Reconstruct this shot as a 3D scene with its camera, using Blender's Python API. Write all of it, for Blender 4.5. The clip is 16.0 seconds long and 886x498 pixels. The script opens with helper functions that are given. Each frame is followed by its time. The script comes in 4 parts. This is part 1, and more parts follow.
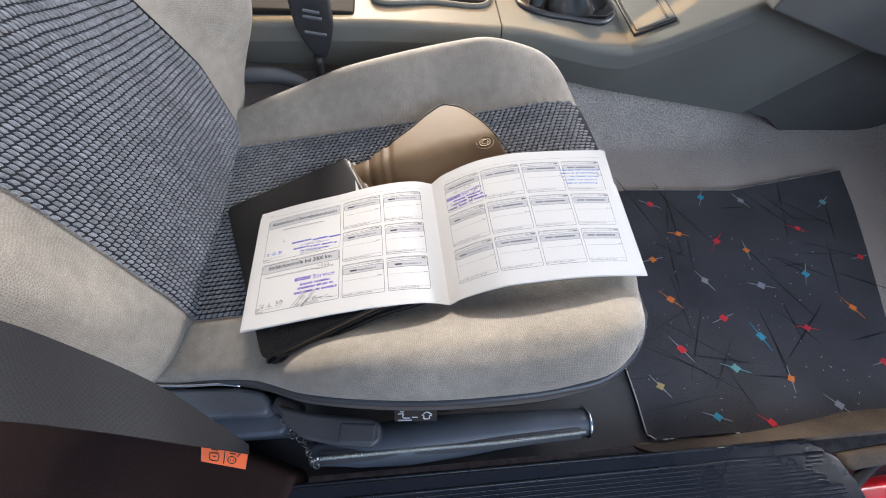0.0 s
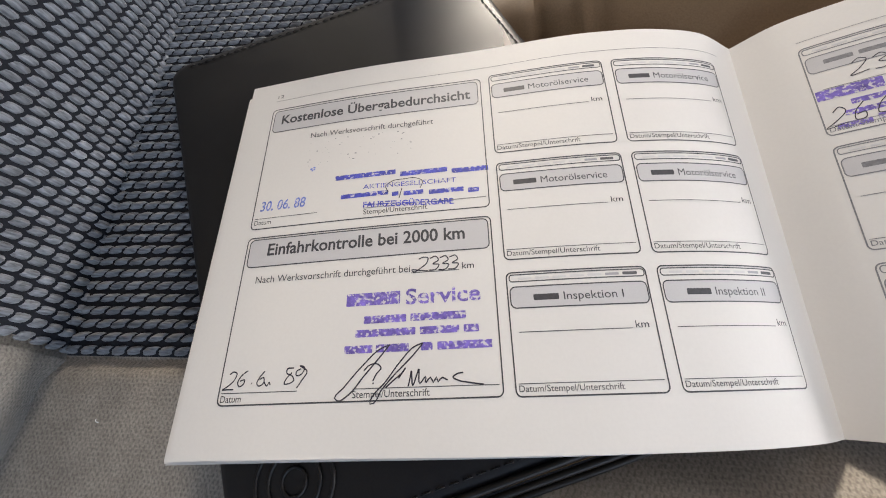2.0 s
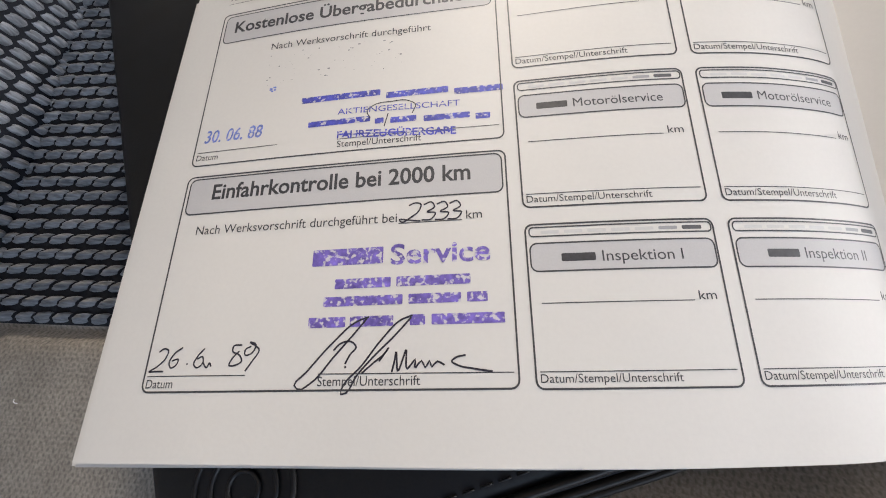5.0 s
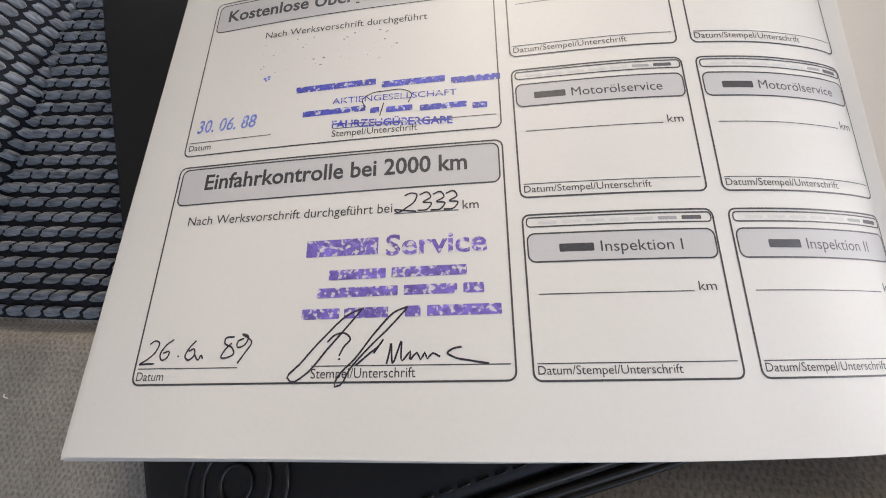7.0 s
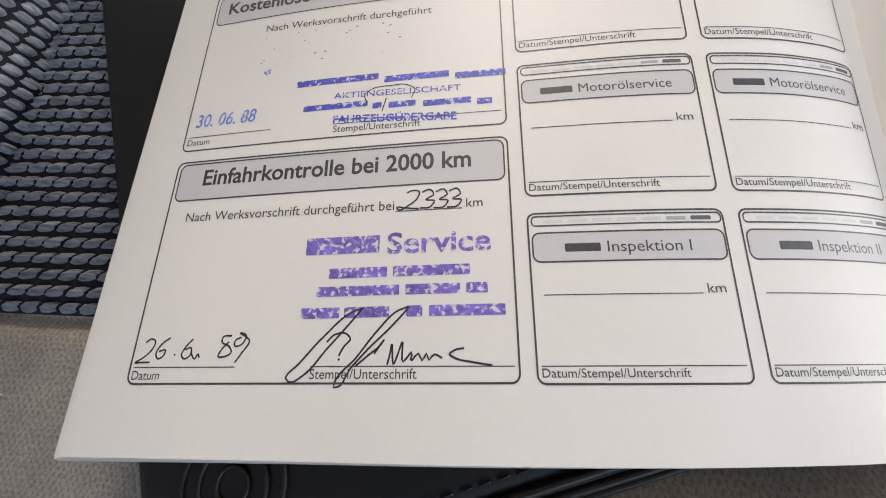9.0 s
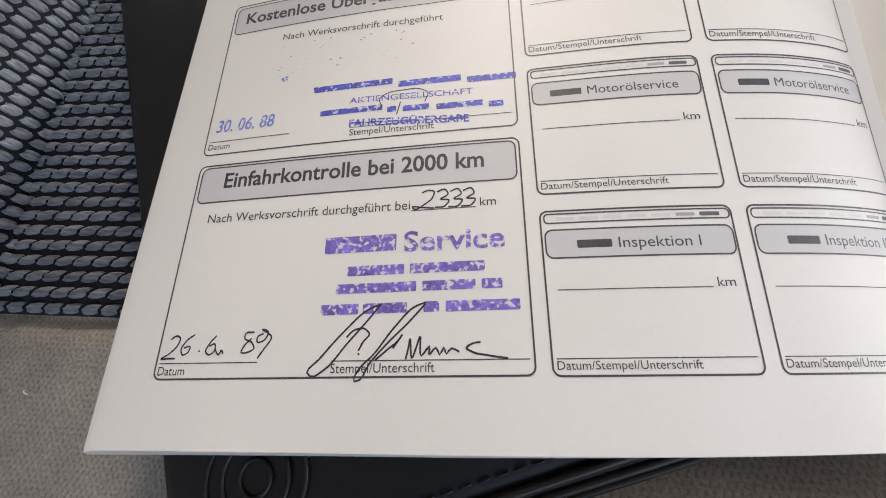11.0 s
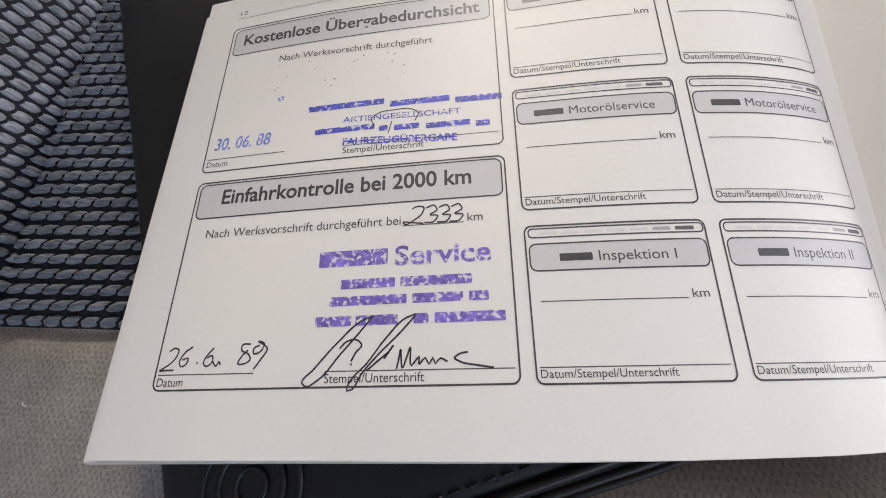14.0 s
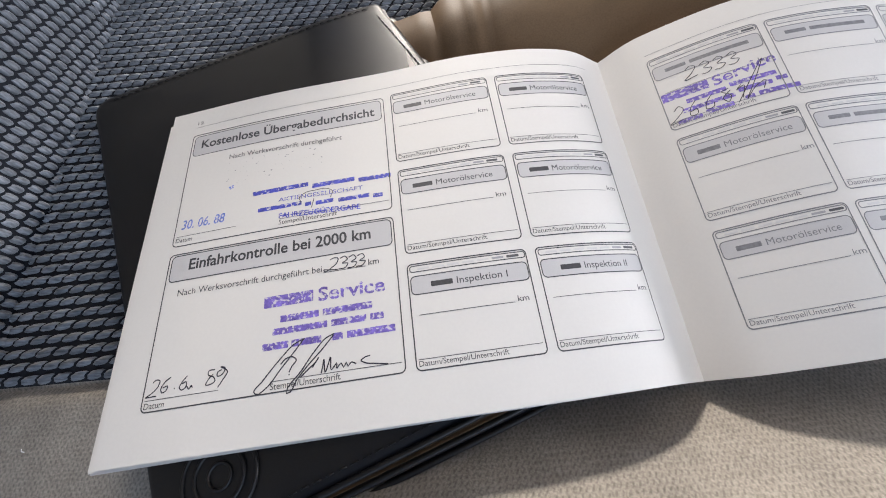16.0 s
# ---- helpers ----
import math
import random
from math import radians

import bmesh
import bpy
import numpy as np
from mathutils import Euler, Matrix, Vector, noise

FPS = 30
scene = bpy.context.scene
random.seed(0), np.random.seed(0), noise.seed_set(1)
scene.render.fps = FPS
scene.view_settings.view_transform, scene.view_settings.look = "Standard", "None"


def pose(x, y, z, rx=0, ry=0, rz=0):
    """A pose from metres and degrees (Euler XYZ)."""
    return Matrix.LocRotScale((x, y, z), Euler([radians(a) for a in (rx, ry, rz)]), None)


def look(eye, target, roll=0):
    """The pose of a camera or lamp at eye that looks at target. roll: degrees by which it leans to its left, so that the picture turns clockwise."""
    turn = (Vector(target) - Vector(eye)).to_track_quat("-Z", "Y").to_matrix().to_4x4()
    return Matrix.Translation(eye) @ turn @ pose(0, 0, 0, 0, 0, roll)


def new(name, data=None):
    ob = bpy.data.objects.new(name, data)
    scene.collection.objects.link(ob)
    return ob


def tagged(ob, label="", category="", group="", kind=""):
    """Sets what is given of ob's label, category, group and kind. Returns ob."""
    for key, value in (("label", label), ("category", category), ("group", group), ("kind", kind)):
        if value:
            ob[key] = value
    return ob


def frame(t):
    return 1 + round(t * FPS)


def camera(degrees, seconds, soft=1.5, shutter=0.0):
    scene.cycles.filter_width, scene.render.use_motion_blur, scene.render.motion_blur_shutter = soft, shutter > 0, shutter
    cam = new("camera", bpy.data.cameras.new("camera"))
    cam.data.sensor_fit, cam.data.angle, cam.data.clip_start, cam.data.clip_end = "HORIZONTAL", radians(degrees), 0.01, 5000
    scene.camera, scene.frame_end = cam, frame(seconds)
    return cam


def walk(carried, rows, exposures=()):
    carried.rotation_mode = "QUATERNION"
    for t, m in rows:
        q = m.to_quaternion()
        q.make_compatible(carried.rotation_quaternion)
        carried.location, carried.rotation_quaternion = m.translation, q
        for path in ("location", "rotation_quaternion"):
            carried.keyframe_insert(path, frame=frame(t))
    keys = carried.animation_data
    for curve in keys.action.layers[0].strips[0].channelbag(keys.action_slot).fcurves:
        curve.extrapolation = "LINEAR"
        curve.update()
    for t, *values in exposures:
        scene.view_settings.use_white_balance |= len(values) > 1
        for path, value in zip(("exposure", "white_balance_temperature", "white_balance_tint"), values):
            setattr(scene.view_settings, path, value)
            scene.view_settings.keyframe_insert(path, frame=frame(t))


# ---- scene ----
cam = camera(99.69, 16.0, soft=1.0)
ROWS = [
    (0, 0.16326, -0.12408, 0.53721, 29.214, -4.592, -4.514),
    (0.5, 0.12390, -0.10088, 0.49607, 26.503, -4.902, -2.784),
    (1, 0.08628, -0.05133, 0.42077, 23.425, -5.636, -1.191),
    (1.5, 0.06879, -0.00076, 0.34022, 21.045, -6.640, 0.111),
    (2, 0.06684, 0.02575, 0.29141, 18.859, -6.904, 1.182),
    (2.5, 0.06956, 0.03453, 0.26793, 16.720, -7.164, 1.599),
    (3, 0.06932, 0.03347, 0.26159, 15.339, -7.205, 1.871),
    (3.5, 0.06808, 0.03119, 0.26374, 14.889, -7.472, 1.950),
    (4, 0.06987, 0.02998, 0.26133, 14.535, -7.562, 2.003),
    (6.5, 0.07098, 0.02859, 0.26022, 14.027, -7.623, 1.960),
    (7, 0.07146, 0.02780, 0.25894, 14.000, -7.739, 2.019),
    (7.5, 0.07052, 0.02854, 0.25936, 13.783, -7.802, 2.203),
    (8, 0.07045, 0.02834, 0.25754, 13.675, -7.780, 2.407),
    (8.5, 0.07182, 0.02783, 0.25719, 13.665, -7.810, 2.507),
    (9, 0.07115, 0.02834, 0.25700, 13.691, -7.804, 2.549),
    (9.5, 0.06897, 0.02602, 0.25664, 13.894, -7.684, 2.416),
    (12, 0.06814, 0.02577, 0.26112, 14.917, -7.034, 2.187),
    (12.5, 0.06825, 0.02594, 0.26184, 15.055, -7.068, 2.137),
    (13, 0.06891, 0.02629, 0.26067, 15.127, -7.167, 2.057),
    (13.5, 0.06870, 0.02663, 0.26209, 15.377, -7.353, 1.945),
    (14, 0.06952, 0.02646, 0.26335, 15.643, -7.560, 1.767),
    (14.5, 0.07164, 0.02619, 0.26445, 16.093, -7.807, 1.372),
    (15, 0.07455, 0.02662, 0.27065, 17.077, -8.171, 0.619),
    (15.5, 0.07923, 0.02090, 0.28356, 19.155, -8.691, -1.249),
    (16, 0.08820, 0.01276, 0.30650, 22.328, -9.514, -4.868),
]
EXPOSURES = [(0.0, 0.48, 5780, 13), (0.8, 0.41, 5800, 13), (2.2, 0.05, 5980, 13), (14.5, 0.02, 5900, 13), (16.0, 0.14, 5680, 13)]
walk(cam, [(t, pose(x, y, z, rx, ry, rz)) for t, x, y, z, rx, ry, rz in ROWS], EXPOSURES)
PAGE = pose(0, 0, 0.155, -4.504, -17.294, 3.066)

# ---- world and light ----
world = bpy.data.worlds.new("sky")
scene.world = world
world.use_nodes = True
wn, wl = world.node_tree.nodes, world.node_tree.links
sky = wn.new("ShaderNodeTexSky")
sky.sky_type, sky.sun_disc = "NISHITA", False
sky.sun_elevation, sky.sun_rotation = radians(48), radians(-18)
wl.new(sky.outputs[0], wn["Background"].inputs[0])
wn["Background"].inputs[1].default_value = 0.075


def sun(elevation, rotation, strength, colour):
    lamp = bpy.data.lights.new("sun", "SUN")
    lamp.energy, lamp.angle, lamp.color = strength, radians(0.5), colour
    way = Vector((math.sin(rotation) * math.cos(elevation), math.cos(rotation) * math.cos(elevation), math.sin(elevation)))
    ob = new("sun", lamp)
    ob.matrix_world = look(way * 5, (0, 0, 0))


def window_light(name, eye, target, sx, sy, power, colour):
    lamp = bpy.data.lights.new(name, "AREA")
    lamp.shape, lamp.size, lamp.size_y, lamp.energy, lamp.color = "RECTANGLE", sx, sy, power, colour
    new(name, lamp).matrix_world = look(eye, target)


sun(radians(48), radians(-18), 5.0, (1.0, 0.56, 0.19))
window_light("driver_window_light", (0.04, 1.20, 0.545), (0.10, 0.1, 0.15), 0.29, 0.13, 23, (1.0, 0.86, 0.66))
window_light("windscreen_light", (1.42, 0.35, 0.68), (-0.1, 0.15, 0.33), 1.1, 0.24, 26, (1.0, 0.94, 0.85))
window_light("door_opening_light", (0.70, -1.2, 1.1), (0.20, 0.1, 0.12), 1.3, 0.9, 12.5, (0.80, 0.91, 1.0))


# ---- materials ----
def material(name, colour, rough=0.6, metal=0.0, grain=0.0, scale=400.0, stain=0.0, stain_scale=12.0, bump=0.0, spread=0.0,
             sheen=0.0, coat=0.0, tint=None, per_piece=0.0, stretch=None, spec=0.5, knit=0.0, nap=0.0, worn=0.0):
    m = bpy.data.materials.new(name)
    m.use_nodes = True
    n, l = m.node_tree.nodes, m.node_tree.links
    b = n["Principled BSDF"]
    b.inputs["Roughness"].default_value, b.inputs["Metallic"].default_value = rough, metal
    b.inputs["Base Color"].default_value = (*colour, 1)
    b.inputs["Specular IOR Level"].default_value = spec
    if sheen:
        b.inputs["Sheen Weight"].default_value, b.inputs["Sheen Roughness"].default_value = sheen, 0.4
    if coat:
        b.inputs["Coat Weight"].default_value, b.inputs["Coat Roughness"].default_value = coat, 0.15
    co = n.new("ShaderNodeTexCoord")
    out = None
    place = co.outputs["Object"]
    if stretch:
        mp = n.new("ShaderNodeMapping")
        mp.inputs["Scale"].default_value = stretch
        l.new(place, mp.inputs["Vector"])
        place = mp.outputs[0]

    def noise_node(sc, detail):
        t = n.new("ShaderNodeTexNoise")
        t.inputs["Scale"].default_value, t.inputs["Detail"].default_value = sc, detail
        l.new(place, t.inputs["Vector"])
        return t.outputs["Fac"]

    def mixed(fac, amount, colour_a, colour_b):
        ramp = n.new("ShaderNodeMapRange")
        ramp.inputs["From Min"].default_value, ramp.inputs["From Max"].default_value = 0.3, 0.7
        ramp.inputs["To Min"].default_value, ramp.inputs["To Max"].default_value = 1 - amount, 1 + amount
        l.new(fac, ramp.inputs["Value"])
        return ramp.outputs[0]

    factor = None
    for amount, sc, detail in ((grain, scale, 3), (nap, 75, 2), (stain, stain_scale, 4)):
        if amount:
            v = mixed(noise_node(sc, detail), amount, None, None)
            if factor is None:
                factor = v
            else:
                mul = n.new("ShaderNodeMath")
                mul.operation = "MULTIPLY"
                l.new(factor, mul.inputs[0]), l.new(v, mul.inputs[1])
                factor = mul.outputs[0]
    if knit:
        sep = n.new("ShaderNodeSeparateXYZ")
        l.new(co.outputs["Object"], sep.inputs[0])
        wander = n.new("ShaderNodeMath")
        wander.operation = "MULTIPLY"
        wander.inputs[1].default_value = 3.2
        l.new(noise_node(260, 3), wander.inputs[0])
        uneven = wander.outputs[0]

        def sine(a, c, period):
            add = n.new("ShaderNodeMath")
            add.operation = "ADD"
            l.new(a, add.inputs[0])
            if c is not None:
                l.new(c, add.inputs[1])
            else:
                add.inputs[1].default_value = 0
            k = n.new("ShaderNodeMath")
            k.operation = "MULTIPLY_ADD"
            l.new(add.outputs[0], k.inputs[0])
            k.inputs[1].default_value = 2 * math.pi / period
            l.new(uneven, k.inputs[2])
            s = n.new("ShaderNodeMath")
            s.operation = "SINE"
            l.new(k.outputs[0], s.inputs[0])
            return s.outputs[0]

        both = n.new("ShaderNodeMath")
        both.operation = "MULTIPLY"
        l.new(sine(sep.outputs["X"], sep.outputs["Z"], 0.0024), both.inputs[0]), l.new(sine(sep.outputs["Y"], None, 0.0034), both.inputs[1])
        r = n.new("ShaderNodeMapRange")
        r.interpolation_type = "SMOOTHSTEP"
        for key, value in (("From Min", 0.05), ("From Max", 0.8), ("To Min", 1 + 0.25 * knit), ("To Max", 1 - knit)):
            r.inputs[key].default_value = value
        l.new(both.outputs[0], r.inputs["Value"])
        mul = n.new("ShaderNodeMath")
        mul.operation = "MULTIPLY"
        l.new(factor, mul.inputs[0]), l.new(r.outputs[0], mul.inputs[1])
        factor = mul.outputs[0]
    if per_piece:
        geo = n.new("ShaderNodeNewGeometry")
        r = n.new("ShaderNodeMapRange")
        r.inputs["To Min"].default_value, r.inputs["To Max"].default_value = 1 - per_piece, 1 + per_piece
        l.new(geo.outputs["Random Per Island"], r.inputs["Value"])
        if factor is None:
            factor = r.outputs[0]
        else:
            mul = n.new("ShaderNodeMath")
            mul.operation = "MULTIPLY"
            l.new(factor, mul.inputs[0]), l.new(r.outputs[0], mul.inputs[1])
            factor = mul.outputs[0]
    if factor is not None:
        mix = n.new("ShaderNodeVectorMath")
        mix.operation = "SCALE"
        mix.inputs[0].default_value = colour
        l.new(factor, mix.inputs["Scale"])
        out = mix.outputs[0]
        if tint:
            tm = n.new("ShaderNodeMix")
            tm.data_type = "RGBA"
            l.new(noise_node(stain_scale * 0.6, 3), tm.inputs["Factor"])
            l.new(out, tm.inputs[6])
            tm.inputs[7].default_value = (*tint, 1)
            out = tm.outputs[2]
        if worn:
            wear = n.new("ShaderNodeMapRange")
            wear.interpolation_type = "SMOOTHSTEP"
            wear.inputs["From Min"].default_value, wear.inputs["From Max"].default_value = 0.62 - worn, 0.74 - worn
            wear.inputs["To Max"].default_value = 0.85
            l.new(noise_node(820, 3), wear.inputs["Value"])
            wm = n.new("ShaderNodeMix")
            wm.data_type = "RGBA"
            l.new(wear.outputs[0], wm.inputs["Factor"])
            l.new(out, wm.inputs[6])
            wm.inputs[7].default_value = (0.68, 0.66, 0.625, 1)
            out = wm.outputs[2]
        l.new(out, b.inputs["Base Color"])
    if spread:
        r = n.new("ShaderNodeMapRange")
        r.inputs["To Min"].default_value, r.inputs["To Max"].default_value = rough - spread, rough + spread
        l.new(noise_node(stain_scale * 2, 4), r.inputs["Value"])
        l.new(r.outputs[0], b.inputs["Roughness"])
    if bump:
        bp = n.new("ShaderNodeBump")
        bp.inputs["Strength"].default_value, bp.inputs["Distance"].default_value = bump, 0.0008
        l.new(noise_node(scale, 4), bp.inputs["Height"])
        l.new(bp.outputs[0], b.inputs["Normal"])
    return m


PAPER = material("cream paper", (0.68, 0.66, 0.625), 0.62, grain=0.012, scale=900, stain=0.02, stain_scale=9, bump=0.03)
PAPER_EDGE = material("paper edge", (0.72, 0.70, 0.66), 0.7, grain=0.05, scale=1500)
CARD = material("white card", (0.66, 0.62, 0.58), 0.8, grain=0.05, scale=900)
INK = material("black print", (0.05, 0.05, 0.055), 0.5, grain=0.2, scale=900)
INK_GREY = material("thin grey print", (0.20, 0.20, 0.21), 0.5, grain=0.2, scale=900)
TITLE = material("grey printed plate", (0.52, 0.51, 0.51), 0.6, grain=0.03, scale=3000)
DASH_LIGHT = material("pale dash", (0.59, 0.58, 0.57), 0.6, grain=0.03, scale=2000)
DASH_DARK = material("dark dash", (0.10, 0.10, 0.105), 0.6, grain=0.05, scale=2000)
DASH_MID = material("mid grey dash", (0.35, 0.35, 0.36), 0.6, grain=0.03, scale=2000)
VIOLET = material("violet stamp ink", (0.17, 0.12, 0.46), 0.55, grain=0.3, scale=700, stain=0.25, stain_scale=160, worn=0.11)
BLUE = material("blue stamp ink", (0.065, 0.075, 0.44), 0.55, grain=0.3, scale=700, stain=0.25, stain_scale=160, worn=0.075)
PALE_BLUE = material("faded blue stamp ink", (0.16, 0.22, 0.58), 0.55, grain=0.3, scale=500, worn=0.05)
PEN = material("ballpoint ink", (0.03, 0.028, 0.04), 0.4, grain=0.3, scale=900)
VELOUR = material("grey velour", (0.280, 0.252, 0.214), 0.9, grain=0.26, scale=1100, stain=0.17, stain_scale=9, bump=0.4, sheen=0.3, knit=0.24, nap=0.10)
WEAVE_BASE = material("dark woven ground", (0.009, 0.010, 0.015), 0.9, grain=0.3, scale=900, bump=0.4)
# Same cloth as WEAVE_BACK, darkened to put the cushion's shade into its grey.
WEAVE = material("shaded grey yarn", (0.180, 0.187, 0.200), 0.9, grain=0.45, scale=1000, stain=0.2, stain_scale=24, bump=1.15, sheen=0.2, per_piece=0.16, stretch=(0.2, 1, 0.6))
WEAVE_BACK = material("grey twisted upright yarn", (0.205, 0.213, 0.228), 0.9, grain=0.45, scale=1000, stain=0.2, stain_scale=24, bump=1.15, sheen=0.2, per_piece=0.16, stretch=(0.6, 1, 0.2))
LEATHERETTE = material("black leatherette", (0.010, 0.009, 0.0085), 0.44, grain=0.15, scale=1400, stain=0.15, stain_scale=25, bump=0.06, spread=0.12, spec=0.42)
# Black leatherette; the warm sheen it catches is put into its brown base.
LEATHER_IN = material("leatherette lining with painted sheen", (0.150, 0.096, 0.050), 0.55, grain=0.1, scale=1100, stain=0.14, stain_scale=18, bump=0.08, spread=0.05, spec=0.26)
PLASTIC = material("black grained plastic", (0.034, 0.035, 0.040), 0.42, grain=0.1, scale=1500, stain=0.12, stain_scale=20, bump=0.15, spread=0.08)
PLASTIC_BLUE = material("scuffed dark plastic", (0.105, 0.115, 0.13), 0.36, grain=0.08, scale=1500, stain=0.2, stain_scale=25, bump=0.1, spread=0.1)
SILL = material("glossy black sill plastic", (0.007, 0.009, 0.014), 0.28, grain=0.1, scale=1200, stain=0.15, stain_scale=8, spread=0.05, spec=0.42)
LEVER = material("satin grey-black plastic", (0.05, 0.053, 0.06), 0.36, grain=0.1, scale=1500, stain=0.1, stain_scale=30, bump=0.15)
POUCH = material("blue-black leatherette", (0.066, 0.075, 0.092), 0.34, grain=0.2, scale=1100, stain=0.2, stain_scale=20, bump=0.35, spread=0.04)
PILLAR = material("dark brown trim cloth", (0.026, 0.014, 0.012), 0.9, grain=0.3, scale=700, stain=0.2, bump=0.4, spec=0.2)
CONSOLE = material("grey console plastic", (0.146, 0.150, 0.136), 0.62, grain=0.08, scale=1800, stain=0.08, stain_scale=9, bump=0.18, spread=0.06, spec=0.22)
CARPET = material("charcoal carpet", (0.41, 0.365, 0.325), 0.97, grain=0.6, scale=480, stain=0.07, stain_scale=14, bump=1.0, sheen=0.3)
TAN = material("dusty tan carpet edge", (0.10, 0.077, 0.058), 0.95, grain=0.3, scale=600, stain=0.25, stain_scale=15, bump=0.8)
MAT = material("black printed mat", (0.052, 0.052, 0.059), 0.95, grain=0.55, scale=650, stain=0.2, stain_scale=12, bump=1.0, sheen=0.06)
STITCH = material("pale stitching", (0.5, 0.48, 0.45), 0.8, grain=0.2, scale=900)
BELT = material("black belt webbing", (0.009, 0.0092, 0.0115), 0.65, grain=0.3, scale=900, stain=0.1, bump=0.15, knit=0.6)
ORANGE = material("orange cloth tag", (0.85, 0.13, 0.015), 0.6, grain=0.06, scale=900)
RUBBER = material("black rubber", (0.012, 0.012, 0.013), 0.5, grain=0.1, scale=600, stain=0.2, stain_scale=20)
CHROME = material("worn chrome", (0.75, 0.75, 0.74), 0.22, 1.0, grain=0.08, scale=300, spread=0.06)
TRAY = material("black tray lining", (0.013, 0.013, 0.014), 0.85, grain=0.2, scale=700, stain=0.1, spec=0.12)
SEAT_SHELL = material("satin brown-black plastic", (0.125, 0.115, 0.104), 0.32, grain=0.1, scale=1500, stain=0.15, stain_scale=18, bump=0.12, spread=0.08, spec=0.65)
GUN = material("dark metal", (0.22, 0.21, 0.20), 0.35, 1.0, grain=0.1, scale=500)
ZIP = material("silvery zip metal", (0.42, 0.43, 0.40), 0.42, 0.0, grain=0.15, scale=900)
STUD = material("browned press stud metal", (0.16, 0.115, 0.075), 0.42, 0.8, grain=0.1, scale=500)
TEAL_STAMP = material("blue-green stamp ink", (0.12, 0.24, 0.52), 0.55, grain=0.35, scale=500, worn=0.2)
FLOOR_DARK = material("dark floor covering", (0.065, 0.063, 0.063), 0.7, grain=0.25, scale=900, stain=0.15, bump=0.3)
RED = material("red car paint", (0.55, 0.008, 0.012), 0.25, grain=0.02, scale=200, coat=0.8)
WHITE = material("white print", (0.75, 0.75, 0.75), 0.6, grain=0.05, scale=900)
SHELL = material("dark car trim", (0.085, 0.085, 0.085), 0.7, grain=0.1, scale=500, stain=0.1)
# Unseen ground, made pale only to bounce light up into the cabin.
GROUND = material("pale bounce ground", (0.26, 0.25, 0.23), 0.9, grain=0.3, scale=60, stain=0.2, stain_scale=1.5, bump=0.6)
DOT = {
    "red": material("red dye", (0.60, 0.035, 0.05), 0.9, grain=0.2, scale=700),
    "orange": material("orange dye", (0.68, 0.20, 0.04), 0.9, grain=0.2, scale=700),
    "blue": material("blue dye", (0.06, 0.33, 0.47), 0.9, grain=0.2, scale=700),
    "teal": material("teal dye", (0.13, 0.33, 0.33), 0.9, grain=0.2, scale=700),
    "sand": material("sand dye", (0.45, 0.34, 0.14), 0.9, grain=0.2, scale=700),
    "grey": material("grey dye", (0.27, 0.29, 0.31), 0.9, grain=0.2, scale=700),
}


# ---- mesh helpers ----
def mesh(name, verts, faces, smooth=True):
    """smooth: all faces, none, or (a number) the first so many."""
    me = bpy.data.meshes.new(name)
    me.from_pydata([tuple(v) for v in verts], [], faces)
    n = len(me.polygons)
    k = n * smooth if isinstance(smooth, bool) else smooth
    me.polygons.foreach_set("use_smooth", [i < k for i in range(n)])
    me.update()
    if k not in (0, n):
        me.set_sharp_from_angle(angle=radians(50))
    return me


def part(name, data, mat, parent=None, label="", kind=""):
    if isinstance(data, bmesh.types.BMesh):
        data.normal_update()
        rounded = any(f.smooth for f in data.faces)
        normals = [sum((f.normal * f.calc_area() for f in v.link_faces), Vector()).normalized() for v in data.verts]
        me = bpy.data.meshes.new(name)
        data.to_mesh(me)
        data.free()
        if rounded:
            me.normals_split_custom_set_from_vertices(normals)
        data = me
    if not data.materials:
        data.materials.append(mat)
    ob = new(name, data)
    ob.parent = parent
    return tagged(ob, label=label, kind=kind)


def thing(name, label, category, m=None, group="", kind=""):
    ob = new(name)
    ob.empty_display_size = 0.05
    if m is not None:
        ob.matrix_world = m
    return tagged(ob, label, category, group, kind)


def smooth_curve(pts, n=120, closed=False):
    """Points along a smooth curve through pts, and their distances along it."""
    p = np.array(pts, float)
    if closed:
        k = len(p)
        p = np.vstack([p[-2:], p, p[:3]])
    d = np.r_[0, np.cumsum(np.linalg.norm(np.diff(p, axis=0), axis=1))]
    m = np.gradient(p, d, axis=0)
    a, b = (d[2], d[2 + k]) if closed else (0, d[-1])
    u = np.linspace(a, b, n, endpoint=not closed)
    i = np.clip(np.searchsorted(d, u, side="right") - 1, 0, len(d) - 2)
    h = (d[i + 1] - d[i])[:, None]
    s = (u - d[i])[:, None] / h
    q = (2 * s**3 - 3 * s**2 + 1) * p[i] + (s**3 - 2 * s**2 + s) * h * m[i] + (3 * s**2 - 2 * s**3) * p[i + 1] + (s**3 - s**2) * h * m[i + 1]
    return q, np.r_[0, np.cumsum(np.linalg.norm(np.diff(q, axis=0), axis=1))]


def step(a, b, x):
    t = np.clip((x - a) / (b - a), 0, 1)
    return t * t * (3 - 2 * t)


def grid_faces(nu, nv, closed_u=False, flip=False, base=0):
    out = []
    for i in range(nu if closed_u else nu - 1):
        for j in range(nv - 1):
            a, b = base + i * nv + j, base + ((i + 1) % nu) * nv + j
            f = (a, b, b + 1, a + 1)
            out.append(f[::-1] if flip else f)
    return out


